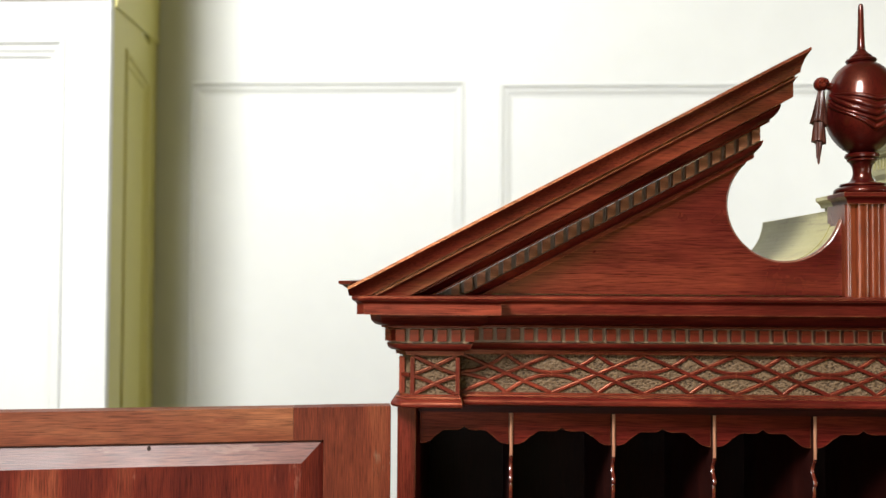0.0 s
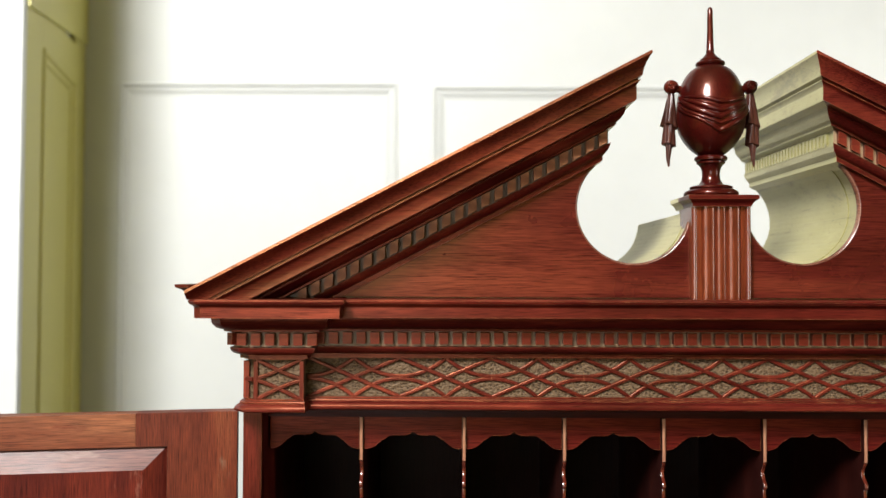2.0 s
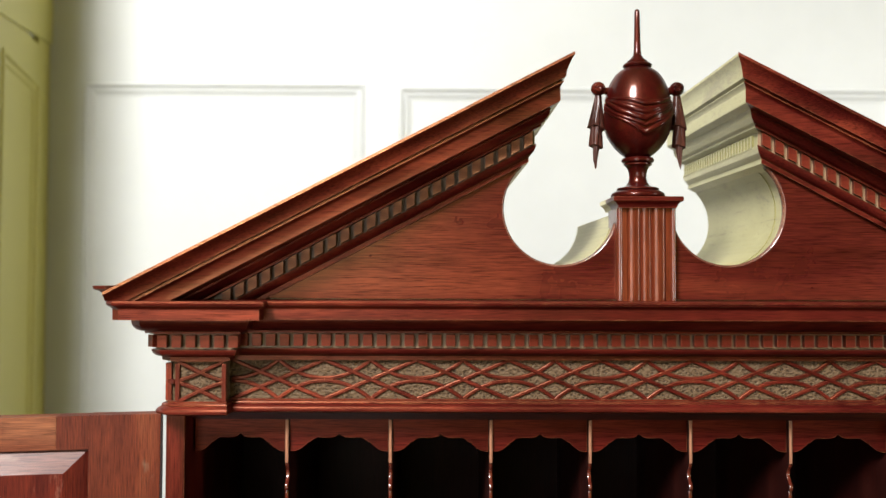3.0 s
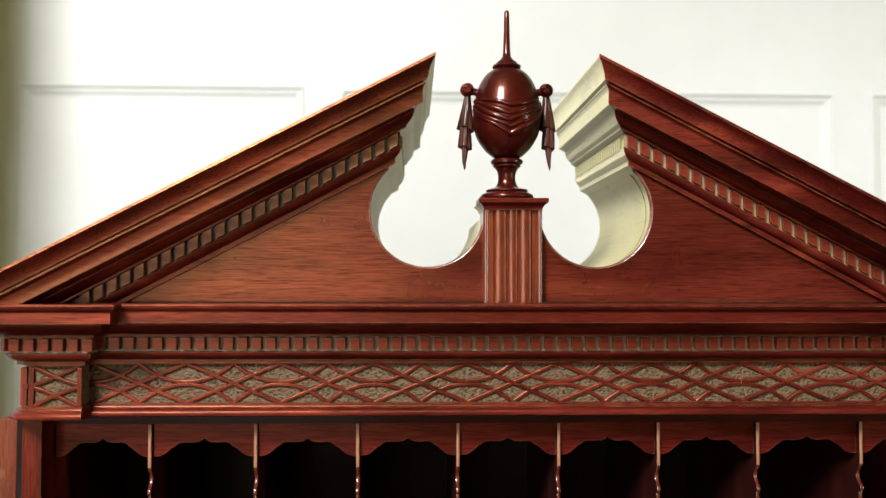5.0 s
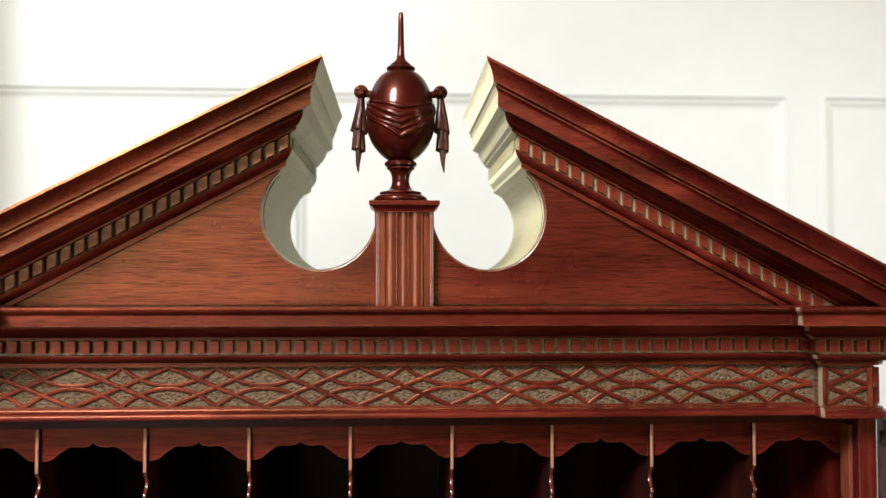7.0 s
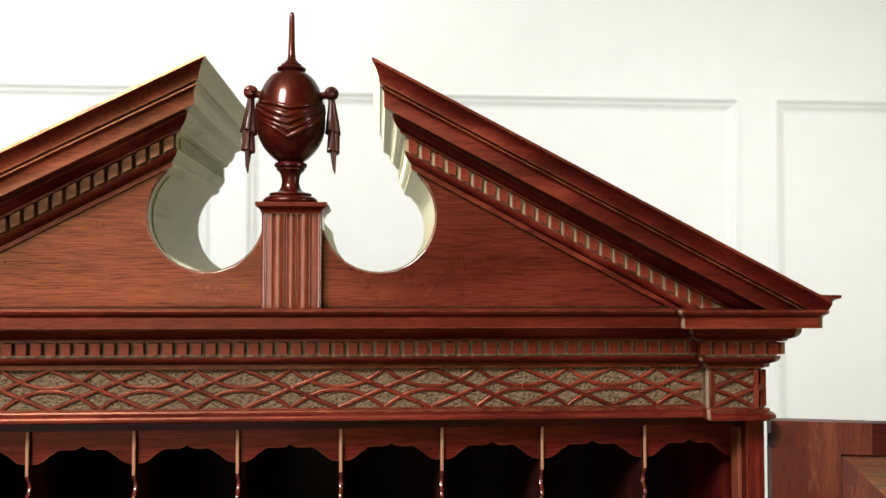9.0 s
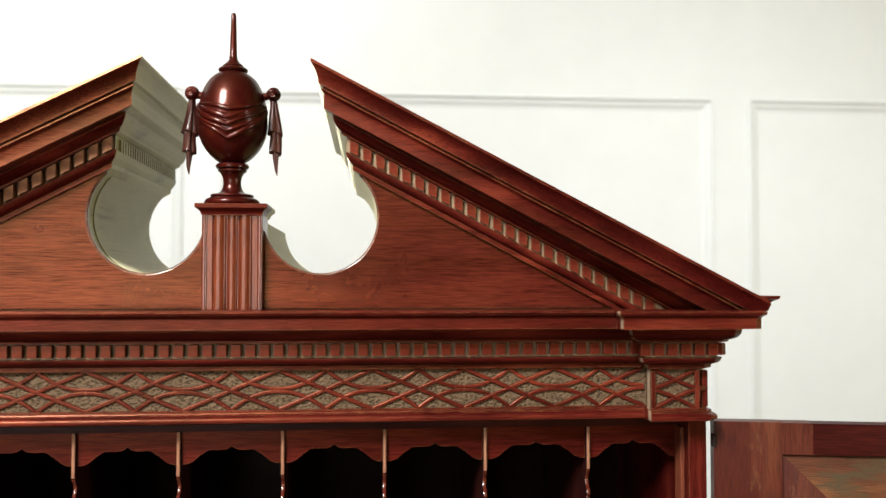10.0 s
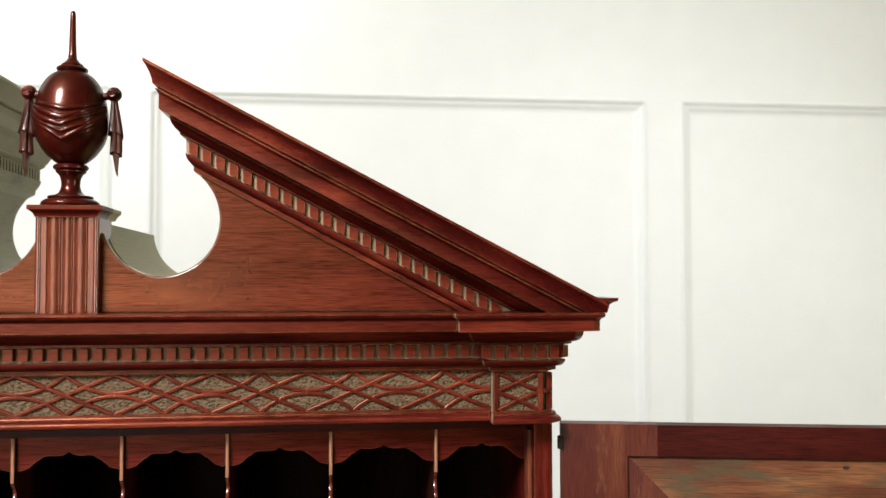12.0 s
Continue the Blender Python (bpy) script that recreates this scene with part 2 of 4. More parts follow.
_s.inputs["Base Color"].default_value, _s.inputs["Roughness"].default_value, _s.inputs["Specular IOR Level"].default_value = (0.02, 0.012, 0.01, 1), 0.8, 0.1


# ---- mesh helpers ----
def link_mesh(name, bm, mat, smooth=None):
    bmesh.ops.recalc_face_normals(bm, faces=bm.faces[:])
    me = bpy.data.meshes.new(name)
    bm.to_mesh(me)
    bm.free()
    me.materials.append(mat)
    if smooth is not None:
        for p in me.polygons:
            p.use_smooth = True
        me.set_sharp_from_angle(angle=radians(smooth))
    return me


def part(name, bm, mat, parent, label="", smooth=None):
    ob = new(name, link_mesh(name, bm, mat, smooth))
    ob.parent = parent
    return tagged(ob, label)


def thing(name, label, category, group="", kind="", at=None):
    ob = new(name)
    ob.empty_display_size = 0.05
    if at is not None:
        ob.matrix_world = at
    return tagged(ob, label, category, group, kind)


def box(x0, x1, y0, y1, z0, z1, bevel=0.0):
    bm = bmesh.new()
    bmesh.ops.create_cube(bm, size=1)
    bmesh.ops.scale(bm, vec=(x1 - x0, y1 - y0, z1 - z0), verts=bm.verts[:])
    bmesh.ops.translate(bm, vec=((x0 + x1) / 2, (y0 + y1) / 2, (z0 + z1) / 2), verts=bm.verts[:])
    if bevel:
        bmesh.ops.bevel(bm, geom=bm.edges[:], offset=bevel, segments=2, affect="EDGES", profile=0.6)
    return bm


def slab(outline, y0, y1):
    """An outline in x and z, given thickness from y0 to y1."""
    bm = bmesh.new()
    front = [bm.verts.new((x, y0, z)) for x, z in outline]
    back = [bm.verts.new((x, y1, z)) for x, z in outline]
    bm.faces.new(front)
    bm.faces.new(back[::-1])
    for i in range(len(front)):
        j = (i + 1) % len(front)
        bm.faces.new((front[i], front[j], back[j], back[i]))
    return bm


def run(plan, profile):
    """A moulding: the profile (projection, height) carried along the plan (x, y, way of projection in x and in y)."""
    bm = bmesh.new()
    rings = [[bm.verts.new((x + sx * p, y + sy * p, z)) for p, z in profile] for x, y, sx, sy in plan]
    k = len(profile)
    for a, b in zip(rings, rings[1:]):
        for i in range(k):
            j = (i + 1) % k
            bm.faces.new((a[i], a[j], b[j], b[i]))
    bm.faces.new(rings[0])
    bm.faces.new(rings[-1][::-1])
    return bm


def turned(profile, steps=64):
    """A solid of revolution about z from (radius, height) pairs, top to bottom."""
    bm = bmesh.new()
    rings = []
    for r, z in profile:
        if r < 1e-6:
            rings.append([bm.verts.new((0, 0, z))])
        else:
            rings.append([bm.verts.new((r * math.cos(2 * math.pi * i / steps), r * math.sin(2 * math.pi * i / steps), z)) for i in range(steps)])
    for a, b in zip(rings, rings[1:]):
        for i in range(steps):
            j = (i + 1) % steps
            corners = [a[0] if len(a) == 1 else a[i], a[0] if len(a) == 1 else a[j], b[0] if len(b) == 1 else b[j], b[0] if len(b) == 1 else b[i]]
            seen = []
            for v in corners:
                if v not in seen:
                    seen.append(v)
            if len(seen) > 2:
                bm.faces.new(seen)
    return bm


def ribbon(points, width, y_top, y_foot):
    """A raised bar that follows points (x, z) on an upright ground; its back edges are splayed."""
    bm = bmesh.new()
    rings = []
    for i, (x, z) in enumerate(points):
        a, b = points[max(i - 1, 0)], points[min(i + 1, len(points) - 1)]
        t = Vector((b[0] - a[0], b[1] - a[1])).normalized()
        n = Vector((-t.y, t.x))
        w, f = width * 0.36, width * 0.5
        rings.append([bm.verts.new((x + n.x * o, y, z + n.y * o)) for o, y in ((f, y_foot), (w, y_top + 0.0004), (w * 0.6, y_top), (-w * 0.6, y_top), (-w, y_top + 0.0004), (-f, y_foot))])
    for a, b in zip(rings, rings[1:]):
        for i in range(5):
            bm.faces.new((a[i], a[i + 1], b[i + 1], b[i]))
    bm.faces.new(rings[0])
    bm.faces.new(rings[-1][::-1])
    return bm


def tube(points, radii, sides=8, flat=1.0):
    bm = bmesh.new()
    rings = []
    for i, p in enumerate(points):
        t = (points[min(i + 1, len(points) - 1)] - points[max(i - 1, 0)]).normalized()
        side = t.cross(Vector((0, 0, 1)))
        side = side.normalized() if side.length > 1e-4 else Vector((1, 0, 0))
        up = side.cross(t)
        rings.append([bm.verts.new(p + radii[i] * (side * math.cos(2 * math.pi * k / sides) * flat + up * math.sin(2 * math.pi * k / sides))) for k in range(sides)])
    for a, b in zip(rings, rings[1:]):
        for i in range(sides):
            j = (i + 1) % sides
            bm.faces.new((a[i], a[j], b[j], b[i]))
    bm.faces.new(rings[0])
    bm.faces.new(rings[-1][::-1])
    return bm


# ---- the room ----
WALL_Y = 2.027
SUNK = 0.0145                      # depth of the panels behind their rails


def wall_block(name, bm, label, mat=None):
    ob = new(name, link_mesh(name, bm, mat or WALL_PAINT))
    return tagged(ob, label, "wall" if "wall" in name else name.split("_")[0], kind="structure")


def frame_trim(parent, x0, x1, z0, z1, y, out=1.0, mat=None):
    """A picture-frame moulding round a sunk panel: four mitred sides, as one trim."""
    prof = ((0.0, 0.0), (0.002, -0.005), (0.008, -0.007), (0.0125, -0.004), (0.0155, 0.003), (0.028, 0.005), (0.033, 0.011), (0.039, SUNK - 0.002), (0.044, SUNK))
    bm = bmesh.new()
    rings = []
    for cx, cz, sx, sz in ((x0, z0, 1, 1), (x1, z0, -1, 1), (x1, z1, -1, -1), (x0, z1, 1, -1)):
        rings.append([bm.verts.new((cx + sx * d, y + h * out, cz + sz * d)) for d, h in prof])
    for i in range(4):
        a, b = rings[i], rings[(i + 1) % 4]
        for k in range(len(prof) - 1):
            bm.faces.new((a[k], a[k + 1], b[k + 1], b[k]))
    return part("panel_moulding", bm, mat or WALL_PAINT, parent)


# back wall: rails and stiles with sunk panels between them
ROOM_L, ROOM_R, ROOM_B, ROOM_T = -4.6, 4.2, -4.2, 4.75
PANELS = ((-1.428, -0.468, 2.618), (-0.350, 1.363, 2.607), (1.484, 3.1, 2.608))
PANEL_LOW, RAIL_LOW = 1.0, 2.618
back = wall_block("wall_north", box(ROOM_L, ROOM_R, WALL_Y + SUNK, WALL_Y + 0.2, 0, ROOM_T), "cream painted panelled wall behind the desk")
part("top_rail", box(-1.62, ROOM_R, WALL_Y, WALL_Y + SUNK - 0.001, RAIL_LOW, ROOM_T), WALL_PAINT, back)
part("bottom_rail", box(-1.62, ROOM_R, WALL_Y, WALL_Y + SUNK - 0.001, 0, PANEL_LOW), WALL_PAINT, back)
for x0, x1 in ((-1.62, PANELS[0][0]), (PANELS[0][1], PANELS[1][0]), (PANELS[1][1], PANELS[2][0]), (PANELS[2][1], ROOM_R)):
    part("stile", box(x0, x1, WALL_Y, WALL_Y + SUNK - 0.001, PANEL_LOW, RAIL_LOW), WALL_PAINT, back)
for x0, x1, z1 in PANELS:
    frame_trim(back, x0, x1, PANEL_LOW, z1, WALL_Y)
    if z1 < RAIL_LOW:
        part("rail_strip", box(x0, x1, WALL_Y, WALL_Y + SUNK - 0.001, z1, RAIL_LOW), WALL_PAINT, back)
part("upper_band", slab(((-1.6, 2.747), (-1.43, 2.75), (-1.43, ROOM_T), (-1.6, ROOM_T)), WALL_Y - 0.004, WALL_Y - 0.0005), WALL_PAINT, back)

# chimney-breast projection with a splayed, panelled side
EX, EY, CX = -1.378, 1.239, -1.562
bm = bmesh.new()
plan = ((CX, WALL_Y + 0.01), (EX, EY), (ROOM_L, EY), (ROOM_L, WALL_Y + 0.01))
low = [bm.verts.new((x, y, 0)) for x, y in plan]
top = [bm.verts.new((x, y, ROOM_T)) for x, y in plan]
bm.faces.new(low)
bm.faces.new(top[::-1])
for i in range(4):
    j = (i + 1) % 4
    bm.faces.new((low[i], low[j], top[j], top[i]))
breast = wall_block("wall_projection", bm, "cream painted projecting wall with a splayed panelled side")
FACE = 0.02
part("corner_stile", box(-1.475, EX + 0.0185, EY - FACE, EY + 0.0005, 0, ROOM_T), WALL_PAINT, breast)
part("front_top_rail", box(-3.2, -1.4755, EY - FACE, EY + 0.001, 2.552, ROOM_T), WALL_PAINT, breast)
part("front_bottom_rail", box(-3.2, -1.4755, EY - FACE, EY + 0.001, 0, 0.9), WALL_PAINT, breast)
frame_trim(breast, -3.2, -1.476, 0.9, 2.551, EY - FACE)
part("corner_cap", box(-3.2, EX + 0.012, EY - FACE - 0.012, EY + 0.02, 2.652, ROOM_T), WALL_PAINT, breast)
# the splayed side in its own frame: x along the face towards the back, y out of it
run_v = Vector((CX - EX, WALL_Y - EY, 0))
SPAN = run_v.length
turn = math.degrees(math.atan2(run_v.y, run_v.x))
# panelled like the cream walls, but coloured olive for the shade on it
side_face = tagged(new("splay_panelling"), "panelled splayed side of the projection, its shade painted olive", "wall", kind="structure")
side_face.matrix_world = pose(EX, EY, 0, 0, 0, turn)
part("side_stile", box(0.0, 0.175, -0.0175, 0.002, 0, 2.665), SPLAY_SHADE_PAINT, side_face)
part("side_stile", box(SPAN - 0.185, SPAN, -0.0175, 0.002, 0, 2.74), SPLAY_SHADE_PAINT, side_face)
part("side_top_rail", box(0.1755, SPAN - 0.1855, -0.0175, 0.002, 2.578, 2.7), SPLAY_SHADE_PAINT, side_face)
part("side_bottom_rail", box(0.1755, SPAN - 0.1855, -0.0175, 0.002, 0, 1.0), SPLAY_SHADE_PAINT, side_face)
frame_trim(side_face, 0.176, SPAN - 0.186, 1.0, 2.577, -0.0178, mat=SPLAY_SHADE_PAINT)
part("side_panel", box(0.178, SPAN - 0.188, -0.006, 0.002, 1.002, 2.575), SPLAY_SHADE_PAINT, side_face)
part("raking_band", slab(((0.0, 2.64), (SPAN, 2.747), (SPAN, ROOM_T), (0.0, ROOM_T)), -0.025, -0.018), SPLAY_SHADE_PAINT, side_face)

def joined(*boxes):
    """Several boxes as one mesh."""
    bm = bmesh.new()
    for b in boxes:
        me = bpy.data.meshes.new("block")
        b.to_mesh(me)
        b.free()
        bm.from_mesh(me)
        bpy.data.meshes.remove(me)
    return bm


def wall_with_window(x0, x1, y0, y1, mid, half, sill, head):
    """A wall along x with one window opening through it."""
    return joined(box(x0, mid - half, y0, y1, 0, ROOM_T), box(mid + half, x1, y0, y1, 0, ROOM_T), box(mid - half, mid + half, y0, y1, 0, sill), box(mid - half, mid + half, y0, y1, head, ROOM_T))


def sash_window(name, at, half, sill, head):
    """Frame, sill, glazing bars and six panes, built across x with the room towards +y."""
    win = tagged(new(name), "white painted sash window, unseen, added to light the desk", "window", kind="structure")
    win.matrix_world = at
    for a, b in ((-half, -half + 0.06), (half - 0.06, half)):
        part("jamb", box(a, b, -0.16, -0.08, sill, head), WALL_PAINT, win)
    part("head", box(-half + 0.06, half - 0.06, -0.16, -0.08, head - 0.06, head), WALL_PAINT, win)
    part("meeting_rail", box(-half + 0.06, half - 0.06, -0.15, -0.09, (sill + head) / 2 - 0.02, (sill + head) / 2 + 0.02), WALL_PAINT, win)
    part("window_sill", box(-half + 0.06, half - 0.06, -0.18, -0.06, sill, sill + 0.04), WALL_PAINT, win)
    for z0, z1 in ((sill + 0.045, (sill + head) / 2 - 0.022), ((sill + head) / 2 + 0.022, head - 0.062)):
        for k in range(3):
            w = (2 * half - 0.12) / 3
            pane = part("pane", box(-half + 0.06 + k * w + 0.008, -half + 0.06 + (k + 1) * w - 0.008, -0.122, -0.118, z0, z1), GLASS, win)
            pane.visible_shadow = False
        for k in (1, 2):
            x = -half + 0.06 + k * w
            part("glazing_bar", box(x - 0.0078, x + 0.0078, -0.135, -0.105, z0, z1), WALL_PAINT, win)


wall_block("wall_south", wall_with_window(ROOM_L - 0.2, ROOM_R + 0.2, ROOM_B - 0.2, ROOM_B, *SOUTH_WIN), "plain unseen wall closing the room, olive to tint bounced light", FAR_PAINT)
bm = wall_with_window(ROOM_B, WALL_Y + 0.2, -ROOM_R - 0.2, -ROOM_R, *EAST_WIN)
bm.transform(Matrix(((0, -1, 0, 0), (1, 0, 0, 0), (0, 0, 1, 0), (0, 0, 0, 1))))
wall_block("wall_east", bm, "plain unseen wall closing the room, olive to tint bounced light", FAR_PAINT)
# made-up windows that house the two added fill lights
sash_window("added_window_1", pose(SOUTH_WIN[0], ROOM_B, 0), SOUTH_WIN[1], SOUTH_WIN[2], SOUTH_WIN[3])
sash_window("added_window_2", pose(ROOM_R, EAST_WIN[0], 0, 0, 0, 90), EAST_WIN[1], EAST_WIN[2], EAST_WIN[3])
wall_block("wall_west", box(ROOM_L - 0.2, ROOM_L, ROOM_B, WALL_Y + 0.2, 0, ROOM_T), "plain unseen wall closing the room, olive to tint bounced light", FAR_PAINT)
wall_block("ceiling", box(ROOM_L - 0.2, ROOM_R + 0.2, ROOM_B - 0.2, WALL_Y + 0.2, ROOM_T, ROOM_T + 0.2), "plain unseen ceiling, dark to cut bounced light", CEILING_PAINT)
wall_block("floor", box(ROOM_L - 0.2, ROOM_R + 0.2, ROOM_B - 0.2, WALL_Y + 0.2, -0.1, 0), "plain brown wooden floor", FLOOR_WOOD)

# ---- the desk ----
X0 = 0.0055                      # its middle line
HO, HI = 0.5075, 0.4425          # half widths: to the outer corner, to the break
YB, CANT, DEEP = -0.0245, 0.012, 0.283   # front of the end blocks, canted corner, back
TYM = 0.012                      # plane of the pediment's board

desk = thing("secretary_desk", "red-brown mahogany secretary desk with broken pediment and open doors", "desk", at=pose(X0, 0, 0))


def plan_of(wide=1.0, cant=CANT, inner=1.0):
    left = [(-HO, DEEP, -wide, 0), (-HO, YB + cant, -wide, -1), (-HO + CANT, YB, -1, -1), (-HI, YB, inner, -1), (-HI, 0, inner, -1)]
    return left + [(-x, y, -sx, sy) for x, y, sx, sy in reversed(left)]


# horizontal cornice, piece by piece
part("corona", run(plan_of(0.905, 0.006, 0.96), ((-0.02, 1.9338), (0.048, 1.9338), (0.0492, 1.932), (0.0482, 1.9295), (0.0455, 1.928), (0.0442, 1.9265), (0.0438, 1.9255), (0.0438, 1.9151), (-0.02, 1.9151))), MAHOGANY, desk)
# darker, duller valance wood here deepens the shade under the corona
part("ovolo", run(plan_of(), ((-0.02, 1.9146), (0.0285, 1.9146), (0.0285, 1.9131), (0.028, 1.9096), (0.0265, 1.9066), (0.024, 1.9041), (0.0205, 1.9026), (0.018, 1.9024), (0.018, 1.9001), (-0.02, 1.9001))), VALANCE_WOOD, desk, smooth=35)
part("dentil_ground", run(plan_of(), ((-0.02, 1.8996), (0.009, 1.8996), (0.009, 1.8838), (-0.02, 1.8838))), LIT_GROUND, desk, "olive ground behind the dentils")
part("bed_moulding", run(plan_of(), ((-0.02, 1.8834), (0.0125, 1.8834), (0.0125, 1.8821), (0.0115, 1.8791), (0.009, 1.8768), (0.0055, 1.8754), (0.004, 1.8751), (0.004, 1.8716), (-0.02, 1.8716))), MAHOGANY, desk, smooth=35)
part("frieze_ground", run(plan_of(), ((-0.03, 1.8712), (-0.0028, 1.8712), (-0.0028, 1.8272), (-0.03, 1.8272))), GROUND, desk, "olive-brown punched ground of the carved frieze")
part("frieze_fillet", run(plan_of(), ((-0.02, 1.8715), (0.0, 1.8715), (0.0, 1.8701), (-0.02, 1.8701))), MAHOGANY, desk)
part("frieze_fillet", run(plan_of(), ((-0.02, 1.8290), (0.0, 1.8290), (0.0, 1.8270), (-0.02, 1.8270))), MAHOGANY, desk)
part("base_moulding", run(plan_of(1.0, CANT, 0.3), ((-0.03, 1.8268), (0.0035, 1.8268), (0.0042, 1.8255), (0.0035, 1.8245), (0.0055, 1.8235), (0.008, 1.8215), (0.0088, 1.8190), (0.008, 1.8168), (0.0055, 1.8155), (-0.03, 1.8155))), MAHOGANY, desk, smooth=40)

# cheek where the right-hand block steps forward: bare wear plus painted-in light
LIT_CHEEK = paint("lit_bare_cheek", (0.26, 0.19, 0.13), 0.4, (0.12, 0.045, 0.028), 0.6, 60, 0.3)
for inner, prof in zip((0.96, 1, 1, 1, 1, 0.3), (((0.0, 1.9335), (0.0483, 1.9335), (0.0495, 1.932), (0.0485, 1.9295), (0.0458, 1.928), (0.0441, 1.9255), (0.0441, 1.9156), (0.0, 1.9156)),
             ((0.0, 1.9141), (0.0288, 1.9141), (0.0283, 1.9096), (0.0243, 1.9041), (0.0183, 1.9022), (0.0183, 1.9006), (0.0, 1.9006)),
             ((0.0, 1.8991), (0.0148, 1.8991), (0.0148, 1.8861), (0.0, 1.8861)),
             ((0.0, 1.8831), (0.0128, 1.8831), (0.0118, 1.8791), (0.0058, 1.8754), (0.0043, 1.8721), (0.0, 1.8721)),
             ((-0.002, 1.8711), (0.0012, 1.8711), (0.0012, 1.8275), (-0.002, 1.8275)),
             ((0.0, 1.8266), (0.0038, 1.8266), (0.0083, 1.8215), (0.0091, 1.8190), (0.0083, 1.8168), (0.0, 1.8158)))):
    part("break_cheek", run([(HI, YB + 0.0012, -inner, -1), (HI, YB + 0.0105, -inner, -1)], prof), LIT_CHEEK, desk, "bare worn cheek of the step in the cornice, painted paler for the light on it")

# dentils
DZ0, DZ1, DW = 1.8862, 1.8988, 0.0098
dentil_mesh = link_mesh("dentil", box(-DW / 2, DW / 2, -0.0165, -0.004, DZ0, DZ1, 0.0005), MAHOGANY)


def dentil(m, me=dentil_mesh):
    ob = new("dentil", me)
    ob.parent = desk
    ob.matrix_local = m


PITCH = 0.0145
count = int((2 * HI - 0.004) / PITCH)
for i in range(count):
    dentil(pose((i - (count - 1) / 2) * PITCH, 0, 0))
for side in (-1, 1):
    for i in range(6):
        dentil(pose(side * (HI - 0.0105 + i * PITCH), YB, 0))
    dentil(pose(side * (HO - 0.001), YB + 0.001, 0, 0, 0, 45 * side))
    for i in range(14):
        dentil(pose(side * HO, YB + 0.022 + i * PITCH, 0, 0, 0, 90 * side))

# frieze carving: crossed straights with arcs that kiss on the middle line, nine repeats
PERIOD, Z_MID, HALF = 2 * HI / 9, 1.8494, 0.0208
BAR = 0.0049


def fret(points, y=0.0):
    part("fret_bar", ribbon(points, BAR, y, y + 0.0034), MAHOGANY, desk)


first = -HI
for i in range(9):
    xc = first + PERIOD * (i + 0.5)
    a, b = xc - PERIOD / 2, xc + PERIOD / 2
    for s in (1, -1):
        fret([(a + (b - a) * k / 8, Z_MID + s * HALF * (1 - k / 4)) for k in range(9)], -0.0002 * s)
        # arcs: from the edge at the middle of this repeat to the middle line at its ends
        for e in (-1, 1):
            pts = []
            for k in range(11):
                u = k / 10
                pts.append((xc + e * PERIOD / 2 * u, Z_MID + s * (0.0014 + (HALF - 0.0014) * (1 - u) ** 2.1)))
            fret(pts, 0.0004)
for side in (-1, 1):
    x_in, x_out = HI + 0.004, HO - CANT - 0.003
    for x0, x1, s in ((x_in, x_out, 1), (x_in, x_out, -1)):
        pts_a, pts_b = [], []
        for k in range(11):
            u = k / 10
            fall = 0.0012 + (HALF - 0.0012) * (1 - u) ** 1.25
            pts_a.append((side * (x0 + (x1 - x0) * u), Z_MID + s * fall))
            pts_b.append((side * (x1 - (x1 - x0) * u), Z_MID + s * fall))
        fret(pts_a, YB)
        fret(pts_b, YB - 0.0003)
    for x in (HI + 0.0025, HO - CANT - 0.0025):
        part("frieze_post", box(side * x - 0.0023, side * x + 0.0023, YB - 0.0006, YB + 0.004, 1.8292, 1.8683, 0.0006), MAHOGANY_UP, desk)
    part("frieze_post", box(min(side * (HO - 0.006), side * (HO + 0.0004)), max(side * (HO - 0.006), side * (HO + 0.0004)), YB + CANT - 0.0035, YB + CANT + 0.006, 1.8292, 1.8683, 0.0005), MAHOGANY_UP, desk)

for side in (-1, 1):
    strap = part("fret_bar", box(-0.0075, 0.0075, -0.0012, 0.0024, Z_MID - 0.0022, Z_MID + 0.0022, 0.0006), MAHOGANY, desk)
    strap.matrix_local = pose(side * (HO - CANT / 2), YB + CANT / 2, 0, 0, 0, 45 * side)

# the cyma that turns the corner at the foot of each rake
CYMA = ((-0.03, 1.9345), (0.043, 1.9345), (0.0465, 1.9352), (0.048, 1.938), (0.0505, 1.9415), (0.054, 1.9442), (0.0578, 1.9458), (0.0584, 1.949), (-0.03, 1.9492))
for side in (-1, 1):
    path = [(side * HO, DEEP, side, 0), (side * HO, -0.0082, side, -1), (side * (HO - 0.012), -0.0082, side, -1)]
    part("cyma_return", run(path, CYMA), MAHOGANY, desk, smooth=40)

# raking cornices: profile as projection from the pediment's board and depth below the top edge
SLOPE = math.atan(0.5255)
TIP_X, TIP_Z = 0.084, 2.191
RAKE = ((0.058, 0.0), (0.0585, 0.0028), (0.0555, 0.0048), (0.052, 0.0085), (0.0495, 0.013), (0.0485, 0.0175), (0.0435, 0.0180), (0.0435, 0.0196), (0.0462, 0.0200), (0.0462, 0.0208), (0.0445, 0.0215), (0.0425, 0.0232), (0.042, 0.024),
        (0.0422, 0.036), (0.0418, 0.0368), (0.0315, 0.0368), (0.031, 0.0392), (0.029, 0.0428), (0.025, 0.0455), (0.0205, 0.0465), (0.0205, 0.0485), (0.0125, 0.0485), (0.0125, 0.0625), (0.0145, 0.0625), (0.014, 0.065),
        (0.0115, 0.0682), (0.0075, 0.0702), (0.0055, 0.071), (0.0055, 0.0755), (-0.001, 0.0755))
P_MAX = RAKE[0][0]


